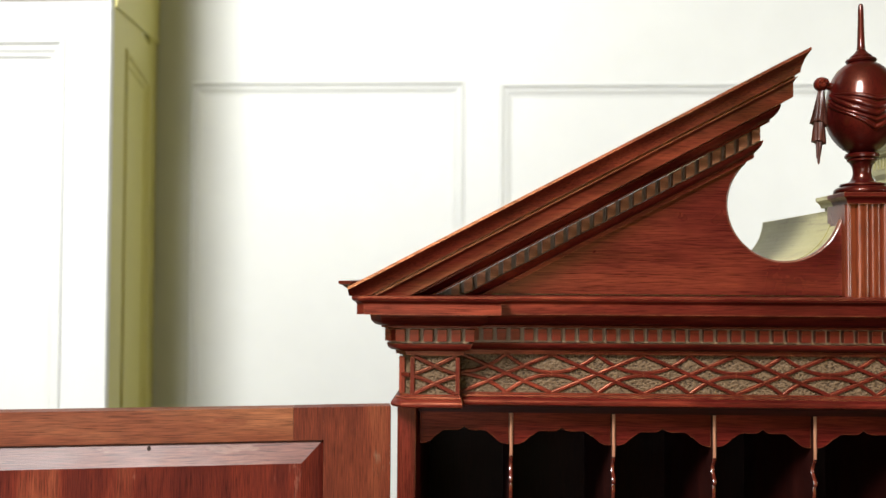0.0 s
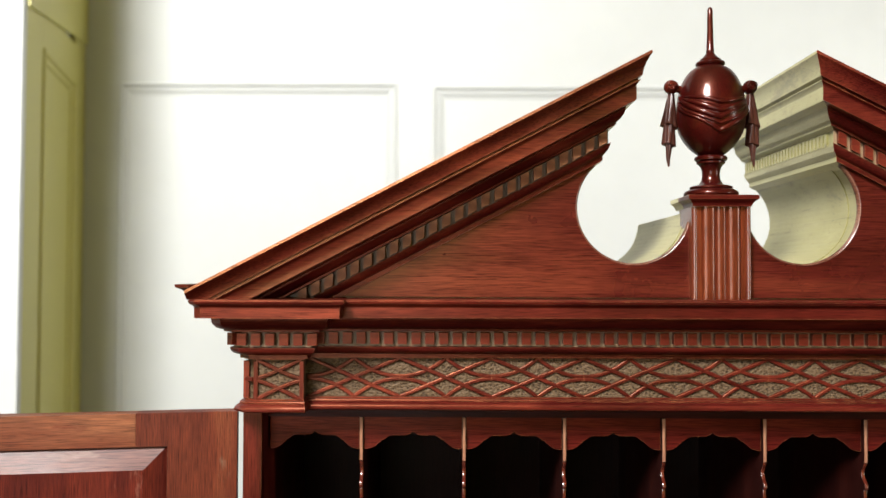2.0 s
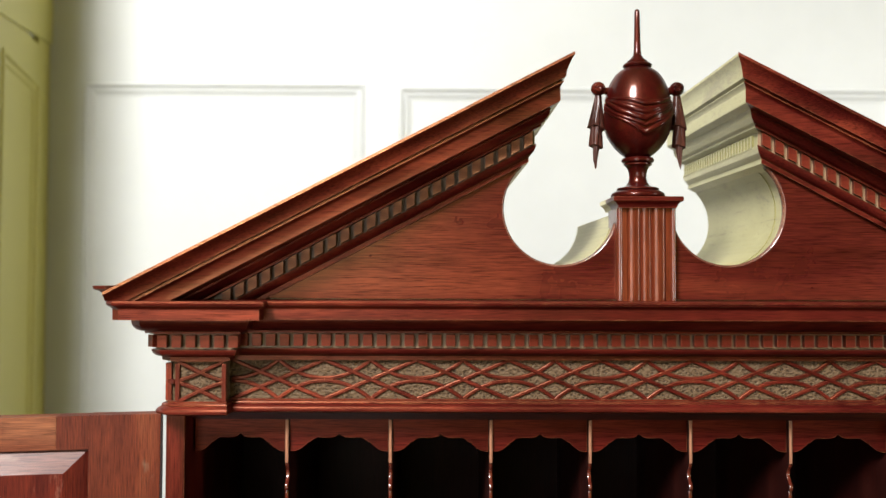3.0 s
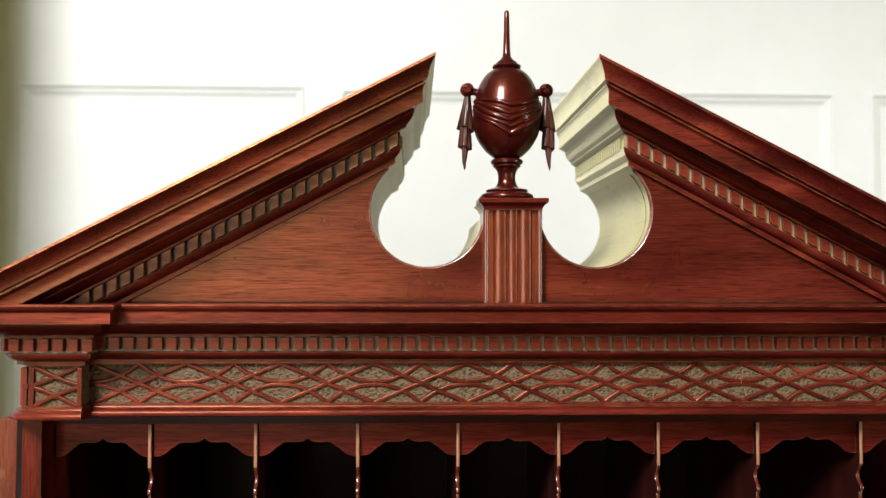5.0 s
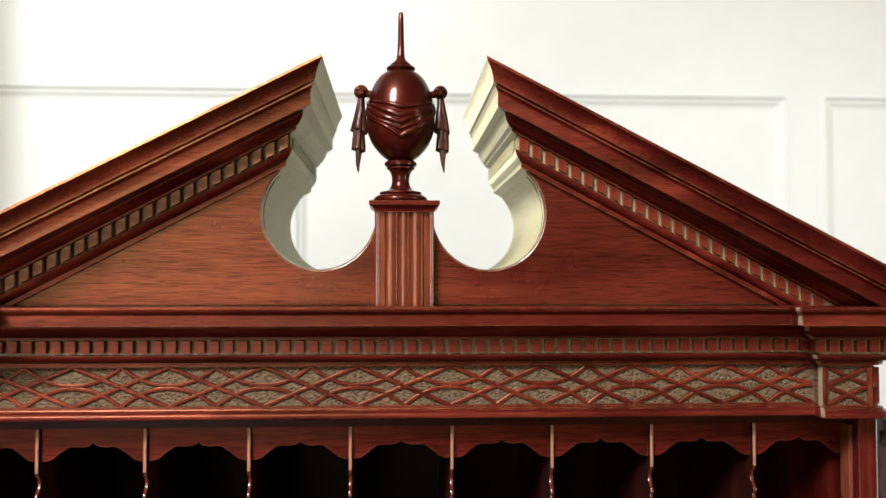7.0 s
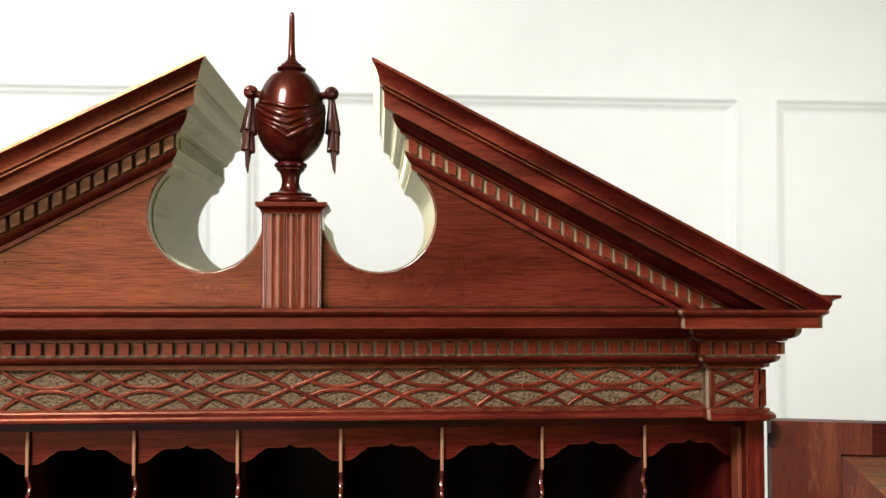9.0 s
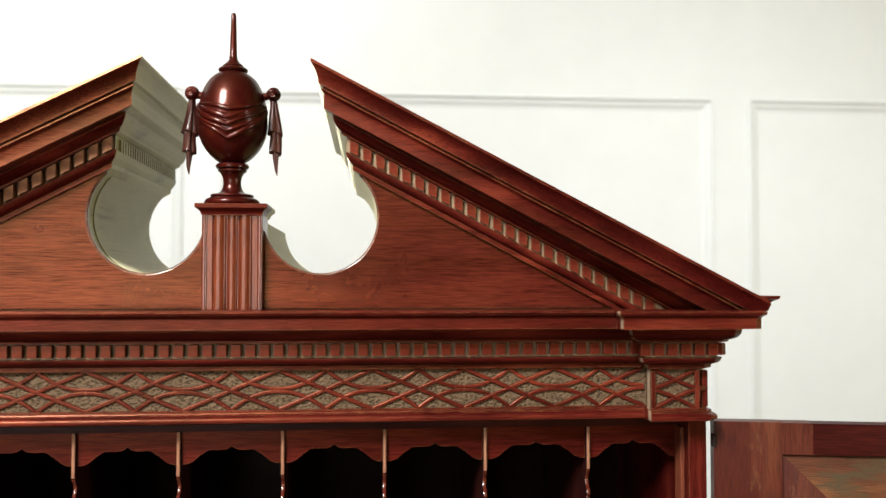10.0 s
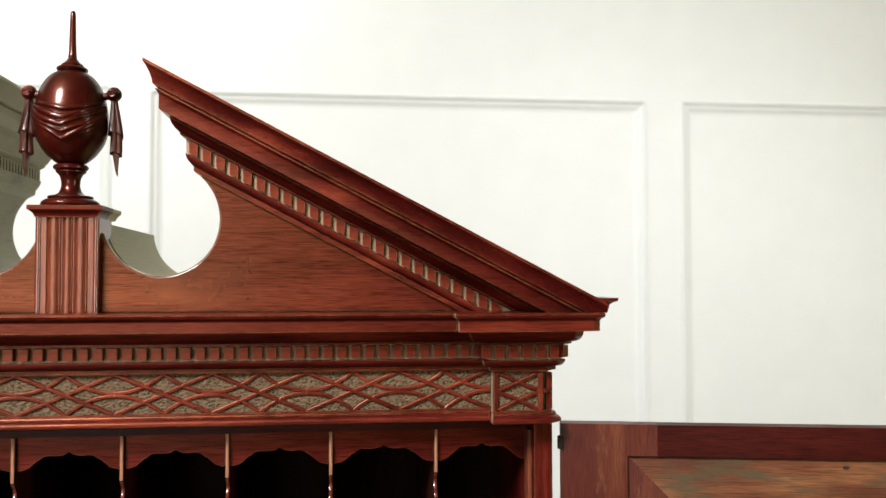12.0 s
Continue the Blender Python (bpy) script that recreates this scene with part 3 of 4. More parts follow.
def rake_point(p, h, x_out=None):
    """Where a line of the rake ends at its tip (or lies at x_out), for the side at +x: x from the middle, z."""
    x = TIP_X + 0.8 * (P_MAX - p) if x_out is None else x_out
    return x, TIP_Z - (x - TIP_X) * math.tan(SLOPE) - h / math.cos(SLOPE)


FOOT_Z = 1.9335


def rake_run(side, profile, y_back=None):
    """Front length of the moulding, from its foot to its tip; or the return from the tip to the back."""
    bm = bmesh.new()
    rings = [[], []]
    for p, h in profile:
        x, z = rake_point(p, h)
        y = TYM - p
        if y_back is None:
            far = min(x + (z - FOOT_Z) / math.tan(SLOPE), 0.556)
            ahead = 0.02 * min(1.0, max(0.0, (p - 0.03) / 0.01))
            rings[0].append(bm.verts.new((side * far, y - ahead, z - (far - x) * math.tan(SLOPE))))
            rings[1].append(bm.verts.new((side * x, y, z)))
        else:
            rings[0].append(bm.verts.new((side * x, y + 0.0006, z)))
            rings[1].append(bm.verts.new((side * x, y_back, z)))
    k = len(profile)
    for i in range(k):
        j = (i + 1) % k
        bm.faces.new((rings[0][i], rings[0][j], rings[1][j], rings[1][i]))
    bm.faces.new(rings[0])
    bm.faces.new(rings[1][::-1])
    return bm


for side in (-1, 1):
    # right-hand ground sits shallower so its gaps come out less shaded
    ground = 0.0085 if side < 0 else 0.0135
    part("raking_corona", rake_run(side, RAKE[:16] + ((-0.012, 0.0368), (-0.012, 0.0))), LEFT_RAKE_WOOD if side < 0 else MAHOGANY, desk, smooth=35)
    # valance wood again, its darker colour adding to the ovolo's shade
    part("raking_ovolo", rake_run(side, ((0.031, 0.0372),) + RAKE[16:22] + ((-0.012, 0.0485), (-0.012, 0.0372))), VALANCE_WOOD, desk, smooth=35)
    part("raking_dentil_ground", rake_run(side, ((ground, 0.0488), (ground, 0.0622), (-0.012, 0.0622), (-0.012, 0.0488))), SHADED_GROUND if side < 0 else LIT_GROUND, desk, "olive ground behind the raking dentils")
    part("raking_bed_moulding", rake_run(side, RAKE[23:] + ((-0.012, 0.0755), (-0.012, 0.0625))), MAHOGANY, desk, smooth=35)
    # painted return of the whole cornice, running from the tip to the back
    back_prof = tuple((p - 0.0008, h + 0.0002) for p, h in RAKE) + ((-0.035, 0.0755), (-0.035, 0.0))
    part("cornice_return", rake_run(side, back_prof, DEEP), OLD_PAINT, desk, "grey-green painted return of the cornice", smooth=14)
    # fine dentils along the return
    x_d, z_d = rake_point(0.0095, 0.0555)
    for i in range(27):
        y = TYM + 0.002 + i * 0.0098
        part("return_dentil", box(side * x_d - 0.0042, side * x_d + 0.0042, y, y + 0.0055, z_d - 0.0072, z_d + 0.0064), OLD_PAINT, desk)
    # raking dentils stand upright
    RAKE_PITCH = 0.01395
    n_d = int(0.4 / RAKE_PITCH)
    w = 0.0044
    outline = [(-w, 0.0066 + side * w * 0.5255), (w, 0.0066 - side * w * 0.5255), (w, -0.0068 - side * w * 0.5255), (-w, -0.0068 + side * w * 0.5255)]
    rd = slab(outline, -0.0085, 0.0045)
    rd_mesh = link_mesh("raking_dentil", rd, LIT_WORN_DENTIL if side < 0 else MAHOGANY)
    for i in range(n_d):
        x, z = rake_point(0.0095, 0.0552, TIP_X + 0.0435 + RAKE_PITCH * i)
        if z < FOOT_Z + 0.003:
            continue
        ob = new("raking_dentil", rd_mesh)
        ob.parent = desk
        ob.matrix_local = pose(side * x, TYM - 0.0095, z)

# pediment board with its two round openings
CUT_X, CUT_Z, CUT_R = 0.0915, 2.0335, 0.062
LOBE_Z = CUT_Z - 0.003


def board_outline(side, grow=0.0, foot=1.9338):
    r = CUT_R + grow
    pts = [(side * 0.452, foot), (0.0, foot), (0.0, LOBE_Z), (side * 0.026, LOBE_Z)]
    for k in range(41):
        a = radians(183.5 + 226.5 * k / 40)
        pts.append((side * (CUT_X + r * math.cos(a)), CUT_Z + r * math.sin(a)))
    x, z = rake_point(0, 0.07, 0.134)
    pts.append((side * x, z))
    x, z = rake_point(0, 0.07, 0.452)
    pts.append((side * x, max(z, foot + 0.0004)))
    return pts


for side in (-1, 1):
    part("pediment_board", slab(board_outline(side, 0.0, 1.9352), TYM, TYM + 0.007), VENEER, desk, "reddish veneered pediment board with a round opening")
    part("pediment_core", slab(board_outline(side, 0.0022), TYM + 0.0072, 0.043), OLD_PAINT, desk, "grey-green painted core of the pediment")
    part("pediment_core", slab(board_outline(side, 0.0012), 0.0434, DEEP), OLD_PAINT, desk, "grey-green painted core of the pediment")
    # rubbed lip of the veneer round the opening, paler to hold its highlight
    arc = [radians(195 + 212 * k / 48) for k in range(49)]
    lip = bmesh.new()
    rows = []
    for a in arc:
        ca, sa = math.cos(a), math.sin(a)
        rows.append([lip.verts.new((side * (CUT_X + r * ca), y, CUT_Z + r * sa)) for r, y in ((CUT_R + 0.001, TYM - 0.0003), (CUT_R - 0.0004, TYM + 0.0002), (CUT_R - 0.0011, TYM + 0.0018), (CUT_R - 0.0011, TYM + 0.0058), (CUT_R + 0.001, TYM + 0.0065))])
    for p, q in zip(rows, rows[1:]):
        for k in range(4):
            lip.faces.new((p[k], p[k + 1], q[k + 1], q[k]))
    part("opening_lip", lip, LIT_LIP_WOOD, desk, "rubbed lip of the round opening, its highlight painted pale", smooth=50)
part("top_board", box(-HO + 0.01, HO - 0.01, 0.0, DEEP, 1.9142, 1.9336), BASE_WOOD, desk)

# reeded plinth that carries the finial
PW = 0.0312
section = []
for x0, x1, bulge, sink in ((-PW + 0.0048, -PW + 0.0105, 0.0, 0.0008), (-PW + 0.0105, -0.0062, 0.0037, 0.0022), (-0.0054, 0.0054, 0.0026, 0.0022),
                            (0.0062, PW - 0.0105, 0.0037, 0.0022), (PW - 0.0105, PW - 0.0048, 0.0, 0.0008)):
    for k in range(13):
        u = k / 12
        x = x0 + (x1 - x0) * u
        section.append((x + (0.00005 if k == 0 else 0), 0.0006 + sink - bulge * math.sqrt(max(0.0, 1 - (2 * u - 1) ** 2))))
bm = bmesh.new()
full = [(-PW, 0.05), (-PW, 0.0042)] + section + [(PW, 0.0042), (PW, 0.05)]
low = [bm.verts.new((x, y, 1.9338)) for x, y in full]
top = [bm.verts.new((x, y, 2.0345)) for x, y in full]
bm.faces.new(low)
bm.faces.new(top[::-1])
for i in range(len(full)):
    j = (i + 1) % len(full)
    bm.faces.new((low[i], low[j], top[j], top[i]))
plinth = part("plinth", bm, PLINTH_WOOD, desk, "reeded mahogany plinth", smooth=50)
for side in (-1, 1):
    bead = bmesh.new()
    rings = [[bead.verts.new((side * (PW - 0.0025) + 0.0029 * math.cos(a), 0.0018 + 0.0029 * math.sin(a), z)) for a in [2 * math.pi * k / 20 for k in range(20)]] for z in (1.9339, 2.0343)]
    for k in range(20):
        bead.faces.new((rings[0][k], rings[0][(k + 1) % 20], rings[1][(k + 1) % 20], rings[1][k]))
    bead.faces.new(rings[0])
    bead.faces.new(rings[1][::-1])
    part("corner_bead", bead, BEAD_WOOD, plinth, "shiny rounded corner bead", smooth=50)
cap_prof = ((-0.03, 2.0335), (0.0004, 2.0335), (0.0006, 2.0352), (0.0016, 2.0374), (0.0036, 2.0394), (0.006, 2.0409), (0.0062, 2.0416), (0.0062, 2.0446), (0.0056, 2.0455), (-0.03, 2.0455))
part("plinth_cap", run([(-PW, 0.034, -1, 0), (-PW, -0.0035, -1, -1), (PW, -0.0035, 1, -1), (PW, 0.034, 1, 0)], cap_prof), MAHOGANY, desk, smooth=30)
part("plinth_cap_core", box(-PW + 0.004, PW - 0.004, 0.0, 0.05, 2.034, 2.0454), MAHOGANY, desk)
for side in (-1, 1):
    part("cap_back", run([(side * PW, 0.0345, side, 0), (side * PW, 0.068, side, 0)], cap_prof), OLD_PAINT, desk, "grey-green painted back of the cap")
part("plinth_back", box(-PW + 0.004, PW - 0.004, 0.0505, 0.068, 1.9338, 2.0452), OLD_PAINT, desk)

# case: sides, rail, back, pigeonholes
S_OUT, S_IN, CASE_LOW = 0.5105, 0.4905, 1.0
for side in (-1, 1):
    part("case_side", box(min(side * S_OUT, side * S_IN), max(side * S_OUT, side * S_IN), -0.004, DEEP - 0.008, CASE_LOW, 1.8152, 0.0008), MAHOGANY_UP, desk)
# darker wood stands in for the shade under the base moulding
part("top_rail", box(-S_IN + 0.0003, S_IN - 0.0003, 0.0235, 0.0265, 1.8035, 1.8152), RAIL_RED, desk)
part("case_back", box(-S_IN, S_IN, DEEP - 0.012, DEEP - 0.004, CASE_LOW, 1.826), SHADED_INSIDE, desk)
part("pigeonhole_ceiling", box(-S_IN + 0.0003, S_IN - 0.0003, 0.031, DEEP - 0.013, 1.806, 1.812), SHADED_INSIDE, desk)
part("shelf", box(-S_IN + 0.0003, S_IN - 0.0003, 0.022, DEEP - 0.013, 1.56, 1.568), MAHOGANY, desk)
part("case_bottom", box(-S_IN + 0.0003, S_IN - 0.0003, 0.0, DEEP - 0.013, CASE_LOW, CASE_LOW + 0.02), MAHOGANY, desk)

# the uneven spacing of the partitions, from side to side
CELLS = (-0.4902, -0.387, -0.2748, -0.1655, -0.0575, 0.052, 0.1612, 0.271, 0.3857, 0.4902)
V_TOP, V_APEX, V_LOW = 1.8034, 1.7875, 1.7682


def valance_outline(width):
    half = width / 2 - 0.0024
    steps = ((1.0, 0.0), (0.94, 0.0), (0.86, 0.04), (0.78, 0.14), (0.71, 0.3), (0.655, 0.42), (0.645, 0.5), (0.6, 0.52), (0.55, 0.62), (0.5, 0.725), (0.44, 0.775), (0.36, 0.785), (0.26, 0.765), (0.16, 0.775), (0.1, 0.82), (0.05, 0.89), (0.0, 1.0))
    pts = [(u * half, V_LOW + (V_APEX - V_LOW) * h) for u, h in steps]
    pts = [(-x, z) for x, z in pts] + [(x, z) for x, z in reversed(pts[:-1])]
    return [(half, V_TOP), (-half, V_TOP)] + pts


for x0, x1 in zip(CELLS, CELLS[1:]):
    ob = part("valance", slab(valance_outline(x1 - x0), 0.027, 0.0315), VALANCE_WOOD, desk)
    ob.matrix_local = pose((x0 + x1) / 2, 0, 0)
# slip of paler wood where the last pigeonhole meets the side
part("end_slip", box(0.4858, 0.4902, 0.008, 0.0268, 1.5685, 1.8032, 0.0006), SLIP_WOOD, desk, "pale rubbed slip beside the last pigeonhole")


def divider_front():
    """Upright partition whose front edge is scrolled below the valances."""
    front = [(0.0205, 1.8034), (0.0205, 1.757), (0.0225, 1.7555), (0.0225, 1.7535)]
    for k in range(13):
        u = k / 12
        front.append((0.0235 + 0.006 * math.sin(math.pi * u) ** 1.0 - 0.002 * u, 1.7525 - 0.018 * u))
    front += [(0.0205, 1.7335), (0.0195, 1.7305), (0.0205, 1.7275), (0.0235, 1.7265)]
    for k in range(1, 13):
        u = k / 12
        front.append((0.0225 + 0.03 * u - 0.004 * math.sin(2 * math.pi * u), 1.7255 - 0.07 * u))
    front += [(0.05, 1.568)]
    return front


front = divider_front()
w = 0.0017


def edge_strip(points):
    bm = bmesh.new()
    rows = [[bm.verts.new((x, y + (0.0004 if abs(x) > 0.001 else 0), z)) for x in (-w, -w * 0.4, w * 0.4, w)] for y, z in points]
    for a, b in zip(rows, rows[1:]):
        for k in range(3):
            bm.faces.new((a[k], a[k + 1], b[k + 1], b[k]))
    return bm


edge_mesh = link_mesh("divider_edge", edge_strip(front[:2]), EDGE, 40)
scroll_mesh = link_mesh("divider_scroll", edge_strip(front[1:]), BEAD_WOOD, 60)
bm = bmesh.new()
for s in (-1, 1):
    ring = [bm.verts.new((s * w, y + 0.0005, z)) for y, z in front] + [bm.verts.new((s * w, DEEP - 0.013, 1.568)), bm.verts.new((s * w, DEEP - 0.013, 1.8034))]
    bm.faces.new(ring if s > 0 else ring[::-1])
board_mesh = link_mesh("divider", bm, SHADED_DIVIDER)
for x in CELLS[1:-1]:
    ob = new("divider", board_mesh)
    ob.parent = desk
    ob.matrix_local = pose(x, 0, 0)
    lip = new("divider_edge", edge_mesh)
    lip.parent = ob
    tagged(lip, "worn pale front edge of the divider")
    lip = new("divider_scroll", scroll_mesh)
    lip.parent = ob

# lower case of the desk, down to the floor
part("lower_case", box(-0.53, 0.53, -0.25, DEEP, 0.12, 0.995, 0.004), BASE_WOOD, desk)
for sx in (-1, 1):
    for y in (-0.2, 0.14):
        part("foot", box(sx * 0.48 - 0.05, sx * 0.48 + 0.05, y - 0.04, y + 0.05, 0, 0.1195, 0.008), BASE_WOOD, desk)


# ---- the two open doors ----
def door(side, hinge_x, turn_deg, top, label, rail_h, panel_mat, bevel_mat, bevel_w):
    """Built in its own frame: x away from the hinge, front at y = 0."""
    root = thing("door", label, "cabinet door", "doors of the desk", at=pose(hinge_x, 0.002, 0, 0, 0, -side * turn_deg))
    w_door, stile, thick, foot = 0.505, 0.0725, 0.021, 1.02

    def bx(x0, x1, y0, y1, z0, z1, bev=0.0):
        a, b = sorted((side * x0, side * x1))
        return box(a, b, y0, y1, z0, z1, bev)

    part("stile", bx(0, stile, 0, thick, foot, top, 0.0008), DOOR_STILE if side < 0 else STILE_RED, root)
    part("stile", bx(w_door - stile, w_door, 0, thick, foot, top, 0.0008), DOOR_STILE if side < 0 else STILE_RED, root)
    lap = 0.032
    part("rail_end", bx(stile - 0.0002, stile + lap, 0.0001, thick, top - rail_h, top - 0.0003, 0.0003), DOOR_STILE if side < 0 else STILE_RED, root, "darker lapped end of the rail")
    part("top_rail", bx(stile + lap + 0.0001, w_door - stile - 0.0003, 0.0002, thick, top - rail_h, top - 0.0006, 0.0004), DOOR_RAIL if side < 0 else RAIL_RED, root)
    part("bottom_rail", bx(stile + 0.0003, w_door - stile - 0.0003, 0.0002, thick, foot, foot + 0.06, 0.0006), DOOR_RAIL, root)
    # fielded panel: bevels fall back to the frame
    x0, x1, z0, z1 = stile - 0.002, w_door - stile + 0.002, foot + 0.058, top - rail_h + 0.002
    bv = bevel_w
    field = part("panel_field", bx(x0 + bv, x1 - bv, -0.0065, 0.014, z0 + bv, z1 - bv), panel_mat, root)
    outer = ((x0, z0), (x1, z0), (x1, z1), (x0, z1))
    inner = ((x0 + bv, z0 + bv), (x1 - bv, z0 + bv), (x1 - bv, z1 - bv), (x0 + bv, z1 - bv))
    for i in range(4):
        j = (i + 1) % 4
        bm = bmesh.new()
        fr = [bm.verts.new((side * x, y, z)) for (x, z), y in ((outer[i], 0.0055), (outer[j], 0.0055), (inner[j], -0.006), (inner[i], -0.006))]
        bk = [bm.verts.new((side * x, 0.0165, z)) for x, z in (outer[i], outer[j], inner[j], inner[i])]
        bm.faces.new(fr)
        bm.faces.new(bk[::-1])
        for a in range(4):
            b = (a + 1) % 4
            bm.faces.new((fr[a], fr[b], bk[b], bk[a]))
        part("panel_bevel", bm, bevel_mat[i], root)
    return root


left_door = door(-1, -0.5125, 10.0, 1.8125, "worn brown mahogany door standing open beside the pigeonholes", 0.0355, DOOR_PANEL, (DOOR_BEVEL_LIT, DOOR_PANEL, DOOR_BEVEL_LIT, DOOR_PANEL), 0.025)
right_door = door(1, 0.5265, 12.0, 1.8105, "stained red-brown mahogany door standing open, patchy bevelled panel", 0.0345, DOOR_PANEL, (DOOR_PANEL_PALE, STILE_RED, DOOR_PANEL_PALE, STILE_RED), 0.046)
bm = bmesh.new()
bmesh.ops.create_uvsphere(bm, u_segments=12, v_segments=8, radius=0.0028)
bmesh.ops.scale(bm, vec=(0.8, 0.5, 1.3), verts=bm.verts[:])
bmesh.ops.translate(bm, vec=(-0.254, 0.0022, 1.7705), verts=bm.verts[:])
part("nail_hole", bm, HOLE, left_door, "small dark hole in the panel")

# ---- the urn finial ----
urn = thing("urn_finial", "polished dark mahogany urn finial with carved drapery and tassels", "finial", at=pose(0.0015, 0.024, 0))
K, KZ = 0.000621, 0.000633      # size of one unit of the outline, across and up


def up(px):
    return 2.254 - (px - 24) * KZ


spike = [(0.0, up(20)), (2.2, up(20.6)), (3.8, up(22.5)), (4.6, up(26)), (4.9, up(40)), (5.6, up(70)), (6.6, up(96)), (7.4, up(99)), (6.8, up(101)), (9, up(104)), (13, up(109)), (17.5, up(112)), (18.5, up(114)), (18, up(115.5)), (23.5, up(117)), (25.5, up(119.5)), (25, up(122)), (22, up(124.5)), (0.0, up(125))]
part("spire", turned([(r * K if r else 0.0, z) for r, z in spike], 40), MAHOGANY_TURNED, urn, smooth=40)
BALL = [(20, 123.5), (31, 129), (40, 137.5), (47.5, 149), (53, 162), (56.5, 176), (59, 190), (60, 205), (60, 217), (58.5, 230), (54.5, 243), (48, 255), (39.5, 266), (30, 275), (20, 281.5)]


def ball_radius(px):
    for (r0, p0), (r1, p1) in zip(BALL, BALL[1:]):
        if p0 <= px <= p1:
            return (r0 + (r1 - r0) * (px - p0) / (p1 - p0)) * K
    return 0.02 * K


dense = []
for k in range(41):
    px = 123.5 + (281.5 - 123.5) * k / 40
    dense.append((px, ball_radius(px)))
smooth_r = [dense[0][1]] + [(dense[i - 1][1] + dense[i][1] * 2 + dense[i + 1][1]) / 4 for i in range(1, 40)] + [dense[-1][1]]
part("bowl", turned([(0.0, up(123.4))] + [(r, up(p)) for (p, _), r in zip(dense, smooth_r)] + [(0.0, up(282))]), MAHOGANY_TURNED, urn, smooth=60)
stem = [(0.0, 281.6), (22, 281.6), (26.5, 282.5), (28.5, 285.5), (28, 289), (25.5, 291), (22, 291.5), (24.5, 292.5), (24.5, 295), (21, 297), (17.5, 302), (15.5, 309), (15, 317), (16.5, 324), (20, 330), (26, 333.5), (33, 334.3), (36.5, 335.5), (36.8, 338), (33, 339), (38, 340), (44, 343), (47, 346.5), (47.2, 349.5), (45, 352.5), (42, 353.3), (0.0, 353.4)]
part("stem", turned([(r * K, up(p)) for r, p in stem]), MAHOGANY_TURNED, urn, smooth=40)
# drapery folds on the bowl: swags that meet in a soft point at the front
folds = ((183, 14, 1.7), (188, 22, 2.4), (190, 33, 2.6), (197, 38, 2.2), (202, 42, 2.6), (190, 26, 1.5))
for n_f, (side_px, drop, thick) in enumerate(folds):
    pts, radii = [], []
    for k in range(41):
        u = -1 + k / 20
        ang = radians(-90 + 82 * u)
        sag = (1 - abs(u)) ** 0.85
        px = side_px - 6 * abs(u) + drop * sag + 1.6 * math.sin(5 * u + n_f * 1.7)
        r = ball_radius(px) - 0.0002
        pts.append(Vector((r * math.cos(ang), r * math.sin(ang), up(px))))
        radii.append(2.2 * thick * K * (1.0 + 0.35 * math.cos(3 * u + n_f)) * (0.55 + 0.45 * (1 - abs(u))))
    part("drapery_fold", tube(pts, radii, 8, 0.9), MAHOGANY_TURNED, urn, smooth=60)
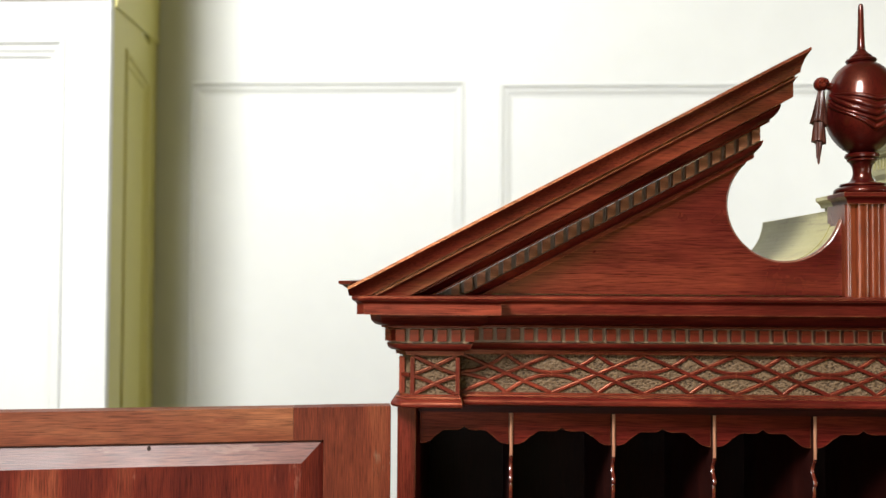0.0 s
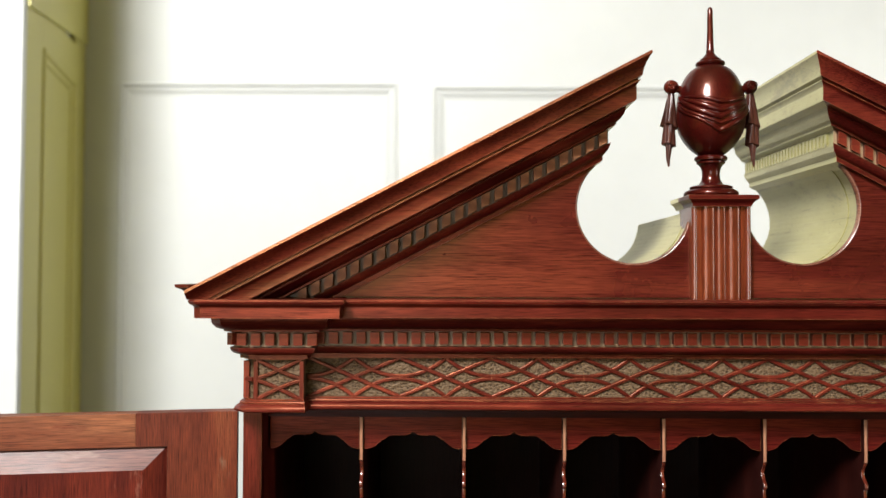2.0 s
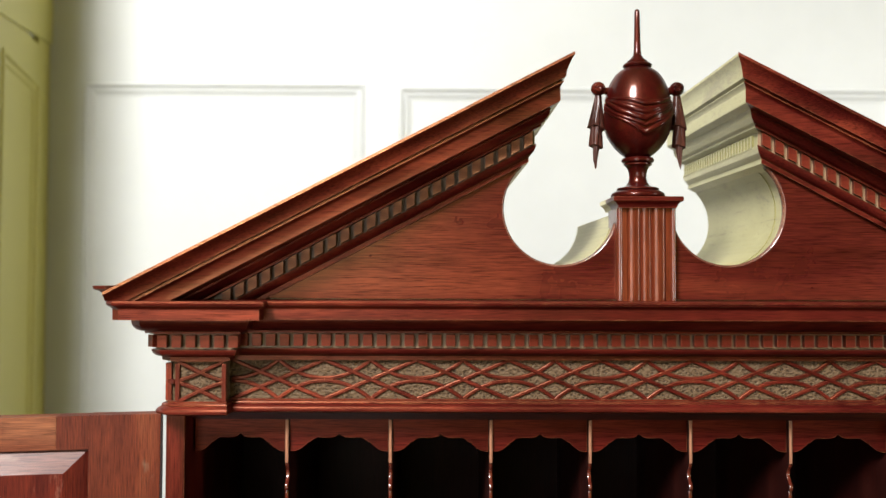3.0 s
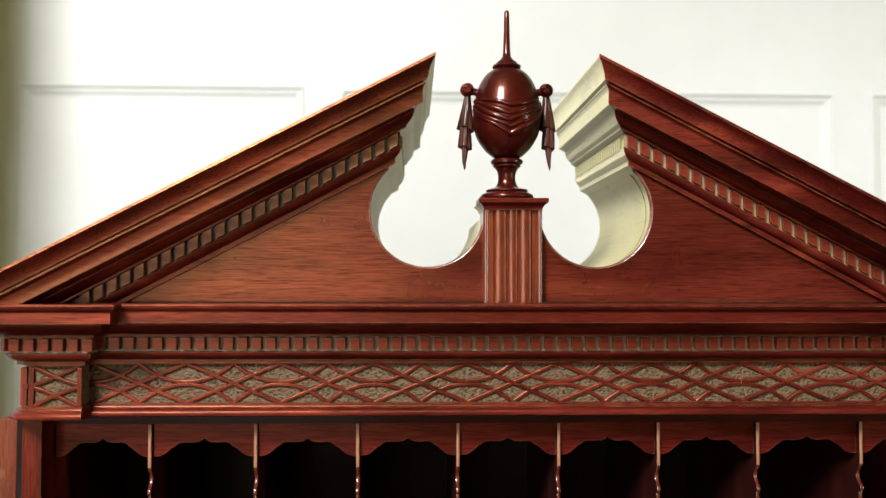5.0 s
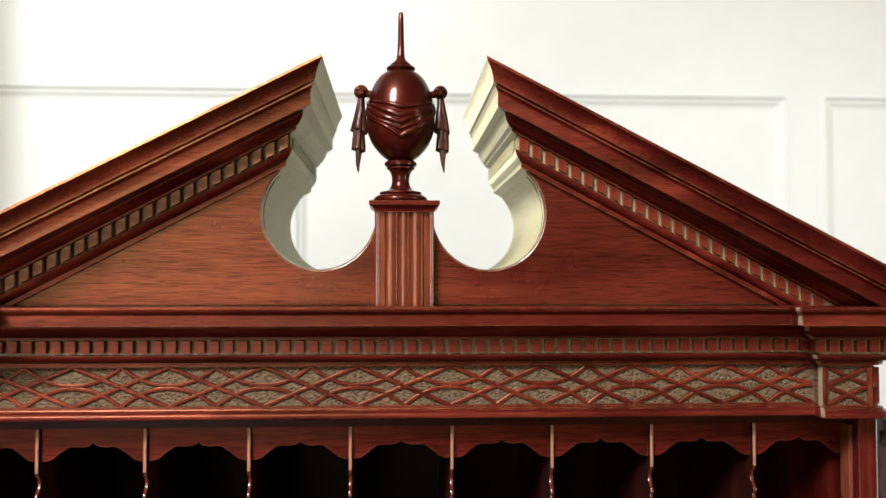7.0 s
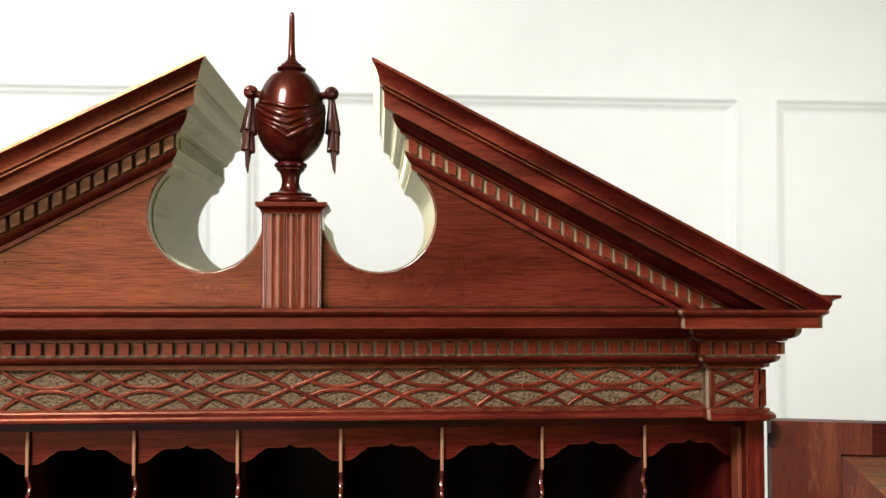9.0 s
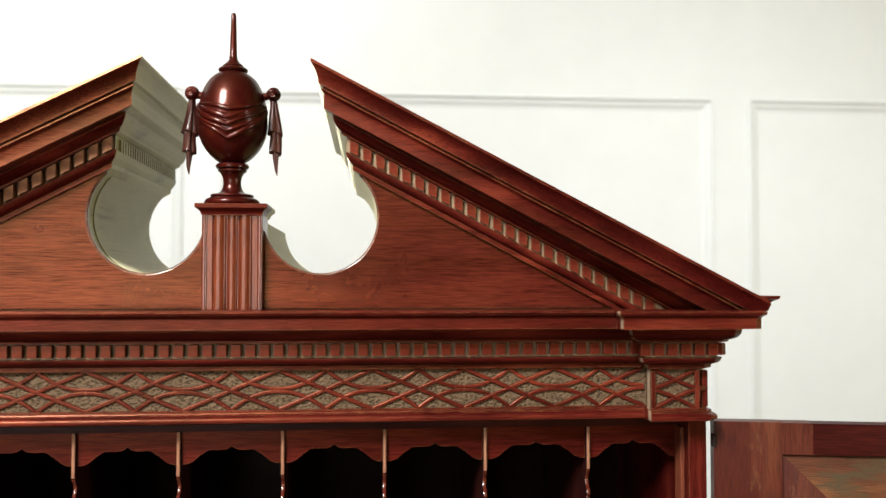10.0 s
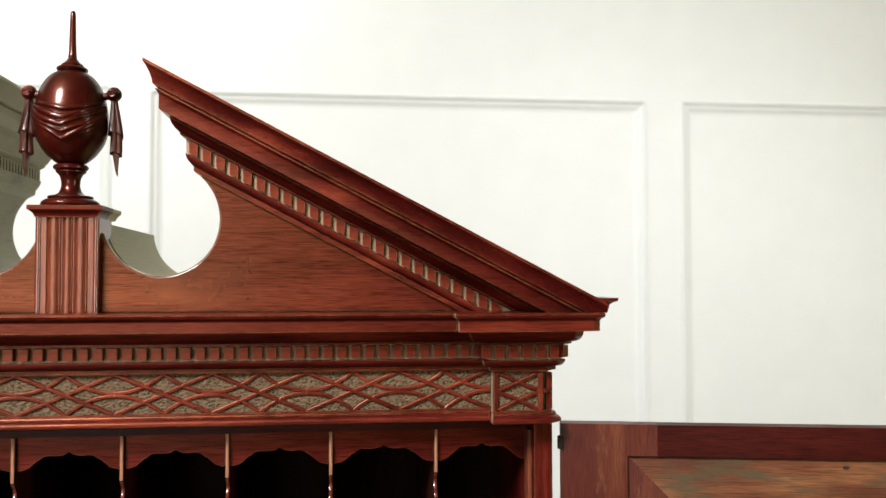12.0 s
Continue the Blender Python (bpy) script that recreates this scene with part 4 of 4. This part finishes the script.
for side in (-1, 1):
    bm = bmesh.new()
    bmesh.ops.create_uvsphere(bm, u_segments=20, v_segments=14, radius=12.8 * K)
    bmesh.ops.translate(bm, vec=(side * 70 * K, 0, up(161)), verts=bm.verts[:])
    knob = part("knob", bm, MAHOGANY_TURNED, urn, smooth=60)
    ring = []
    for k in range(19):
        a = 2 * math.pi * k / 9
        rr = (8.5 - 6.0 * k / 18) * K
        ring.append(Vector((side * 70 * K + rr * math.cos(a), -12.4 * K, up(161) + rr * math.sin(a))))
    part("scroll", tube(ring, [2.1 * K] * 19, 8), MAHOGANY_TURNED, knob, smooth=60)
    part("knob_neck", tube([Vector((side * 50 * K, 0, up(166))), Vector((side * 64 * K, 0, up(163)))], [7 * K, 6.5 * K], 12), MAHOGANY_TURNED, urn, smooth=60)

    # tassel: three tiers of folded cloth, each tucked under the one above
    for top_px, foot_px, w0, w1, lean0, lean1, cut in ((171, 231, 5.0, 12.8, 70, 73.5, 6), (226, 263, 8.5, 10.4, 74, 74, 4), (258, 292, 5.5, 2.4, 73.5, 75.5, 9)):
        bm = bmesh.new()
        rings = []
        for k in range(9):
            u = k / 8
            half = (w0 + (w1 - w0) * u ** 1.1) * K
            cx = side * (lean0 + (lean1 - lean0) * u) * K
            ring = []
            for s in range(28):
                a = 2 * math.pi * s / 28
                fold = 1 + 0.2 * math.cos(4 * a + 0.8 * side + 1.5 * u) + 0.1 * math.cos(9 * a + side)
                px = top_px + (foot_px - top_px) * u + (cut * math.sin(a + 0.6) * u if k == 8 else 0)
                ring.append(bm.verts.new((cx + half * fold * math.cos(a), half * 0.8 * fold * math.sin(a), up(px))))
            rings.append(ring)
        for a, b in zip(rings, rings[1:]):
            for s in range(28):
                e = (s + 1) % 28
                bm.faces.new((a[s], a[e], b[e], b[s]))
        bm.faces.new(rings[0])
        bm.faces.new(rings[-1][::-1])
        part("tassel", bm, TASSEL_WOOD, urn, smooth=70)

# ---- the lamps overhead ----
def soft_light(at, aim, half):
    lamp = thing("soft_light", "round soft light hung under the ceiling", "light", "round soft lights", at=look(at, aim))
    part("housing", turned([(0.0, 0.03), (half * 0.9, 0.03), (half, 0.02), (half, 0.004), (0.0, 0.004)], 40), CEILING_PAINT, lamp)
    rod = part("hanging_rod", box(-0.012, 0.012, -0.012, 0.012, 0, ROOM_T - at[2] - 0.001), BRASS, lamp)
    rod.matrix_local = lamp.matrix_world.to_3x3().to_4x4().inverted()


soft_light(KEY, AIM, 0.58)
soft_light(SIDE, (0.0, 0.0, 2.1), 0.22)
# made-up fitting for the added wall spot
spot = thing("added_wall_spot", "small dark spotlight, unseen, added to brighten the wall", "spotlight", at=pose(*WASH))
part("rod", box(-0.01, 0.01, -0.01, 0.01, 0.21, ROOM_T - WASH[2] - 0.001), BRASS, spot)
part("shell", turned([(0.0, 0.209), (0.05, 0.209), (0.07, 0.19), (0.13, 0.16), (0.13, 0.15), (0.0, 0.15)], 24), BRASS, spot, smooth=40)

# hinge knuckle and a knot on the right-hand door
part("hinge", turned([(0.0, 1.797), (0.0032, 1.797), (0.0034, 1.796), (0.0034, 1.784), (0.0032, 1.783), (0.0, 1.783)], 16), HOLE, right_door, "small dark hinge knuckle", smooth=40)
bm = bmesh.new()
bmesh.ops.create_uvsphere(bm, u_segments=12, v_segments=8, radius=0.003)
bmesh.ops.scale(bm, vec=(1.5, 0.5, 0.8), verts=bm.verts[:])
bmesh.ops.translate(bm, vec=(0.302, 0.0035, 1.7665), verts=bm.verts[:])
part("knot", bm, HOLE, right_door, "small dark knot in the panel")
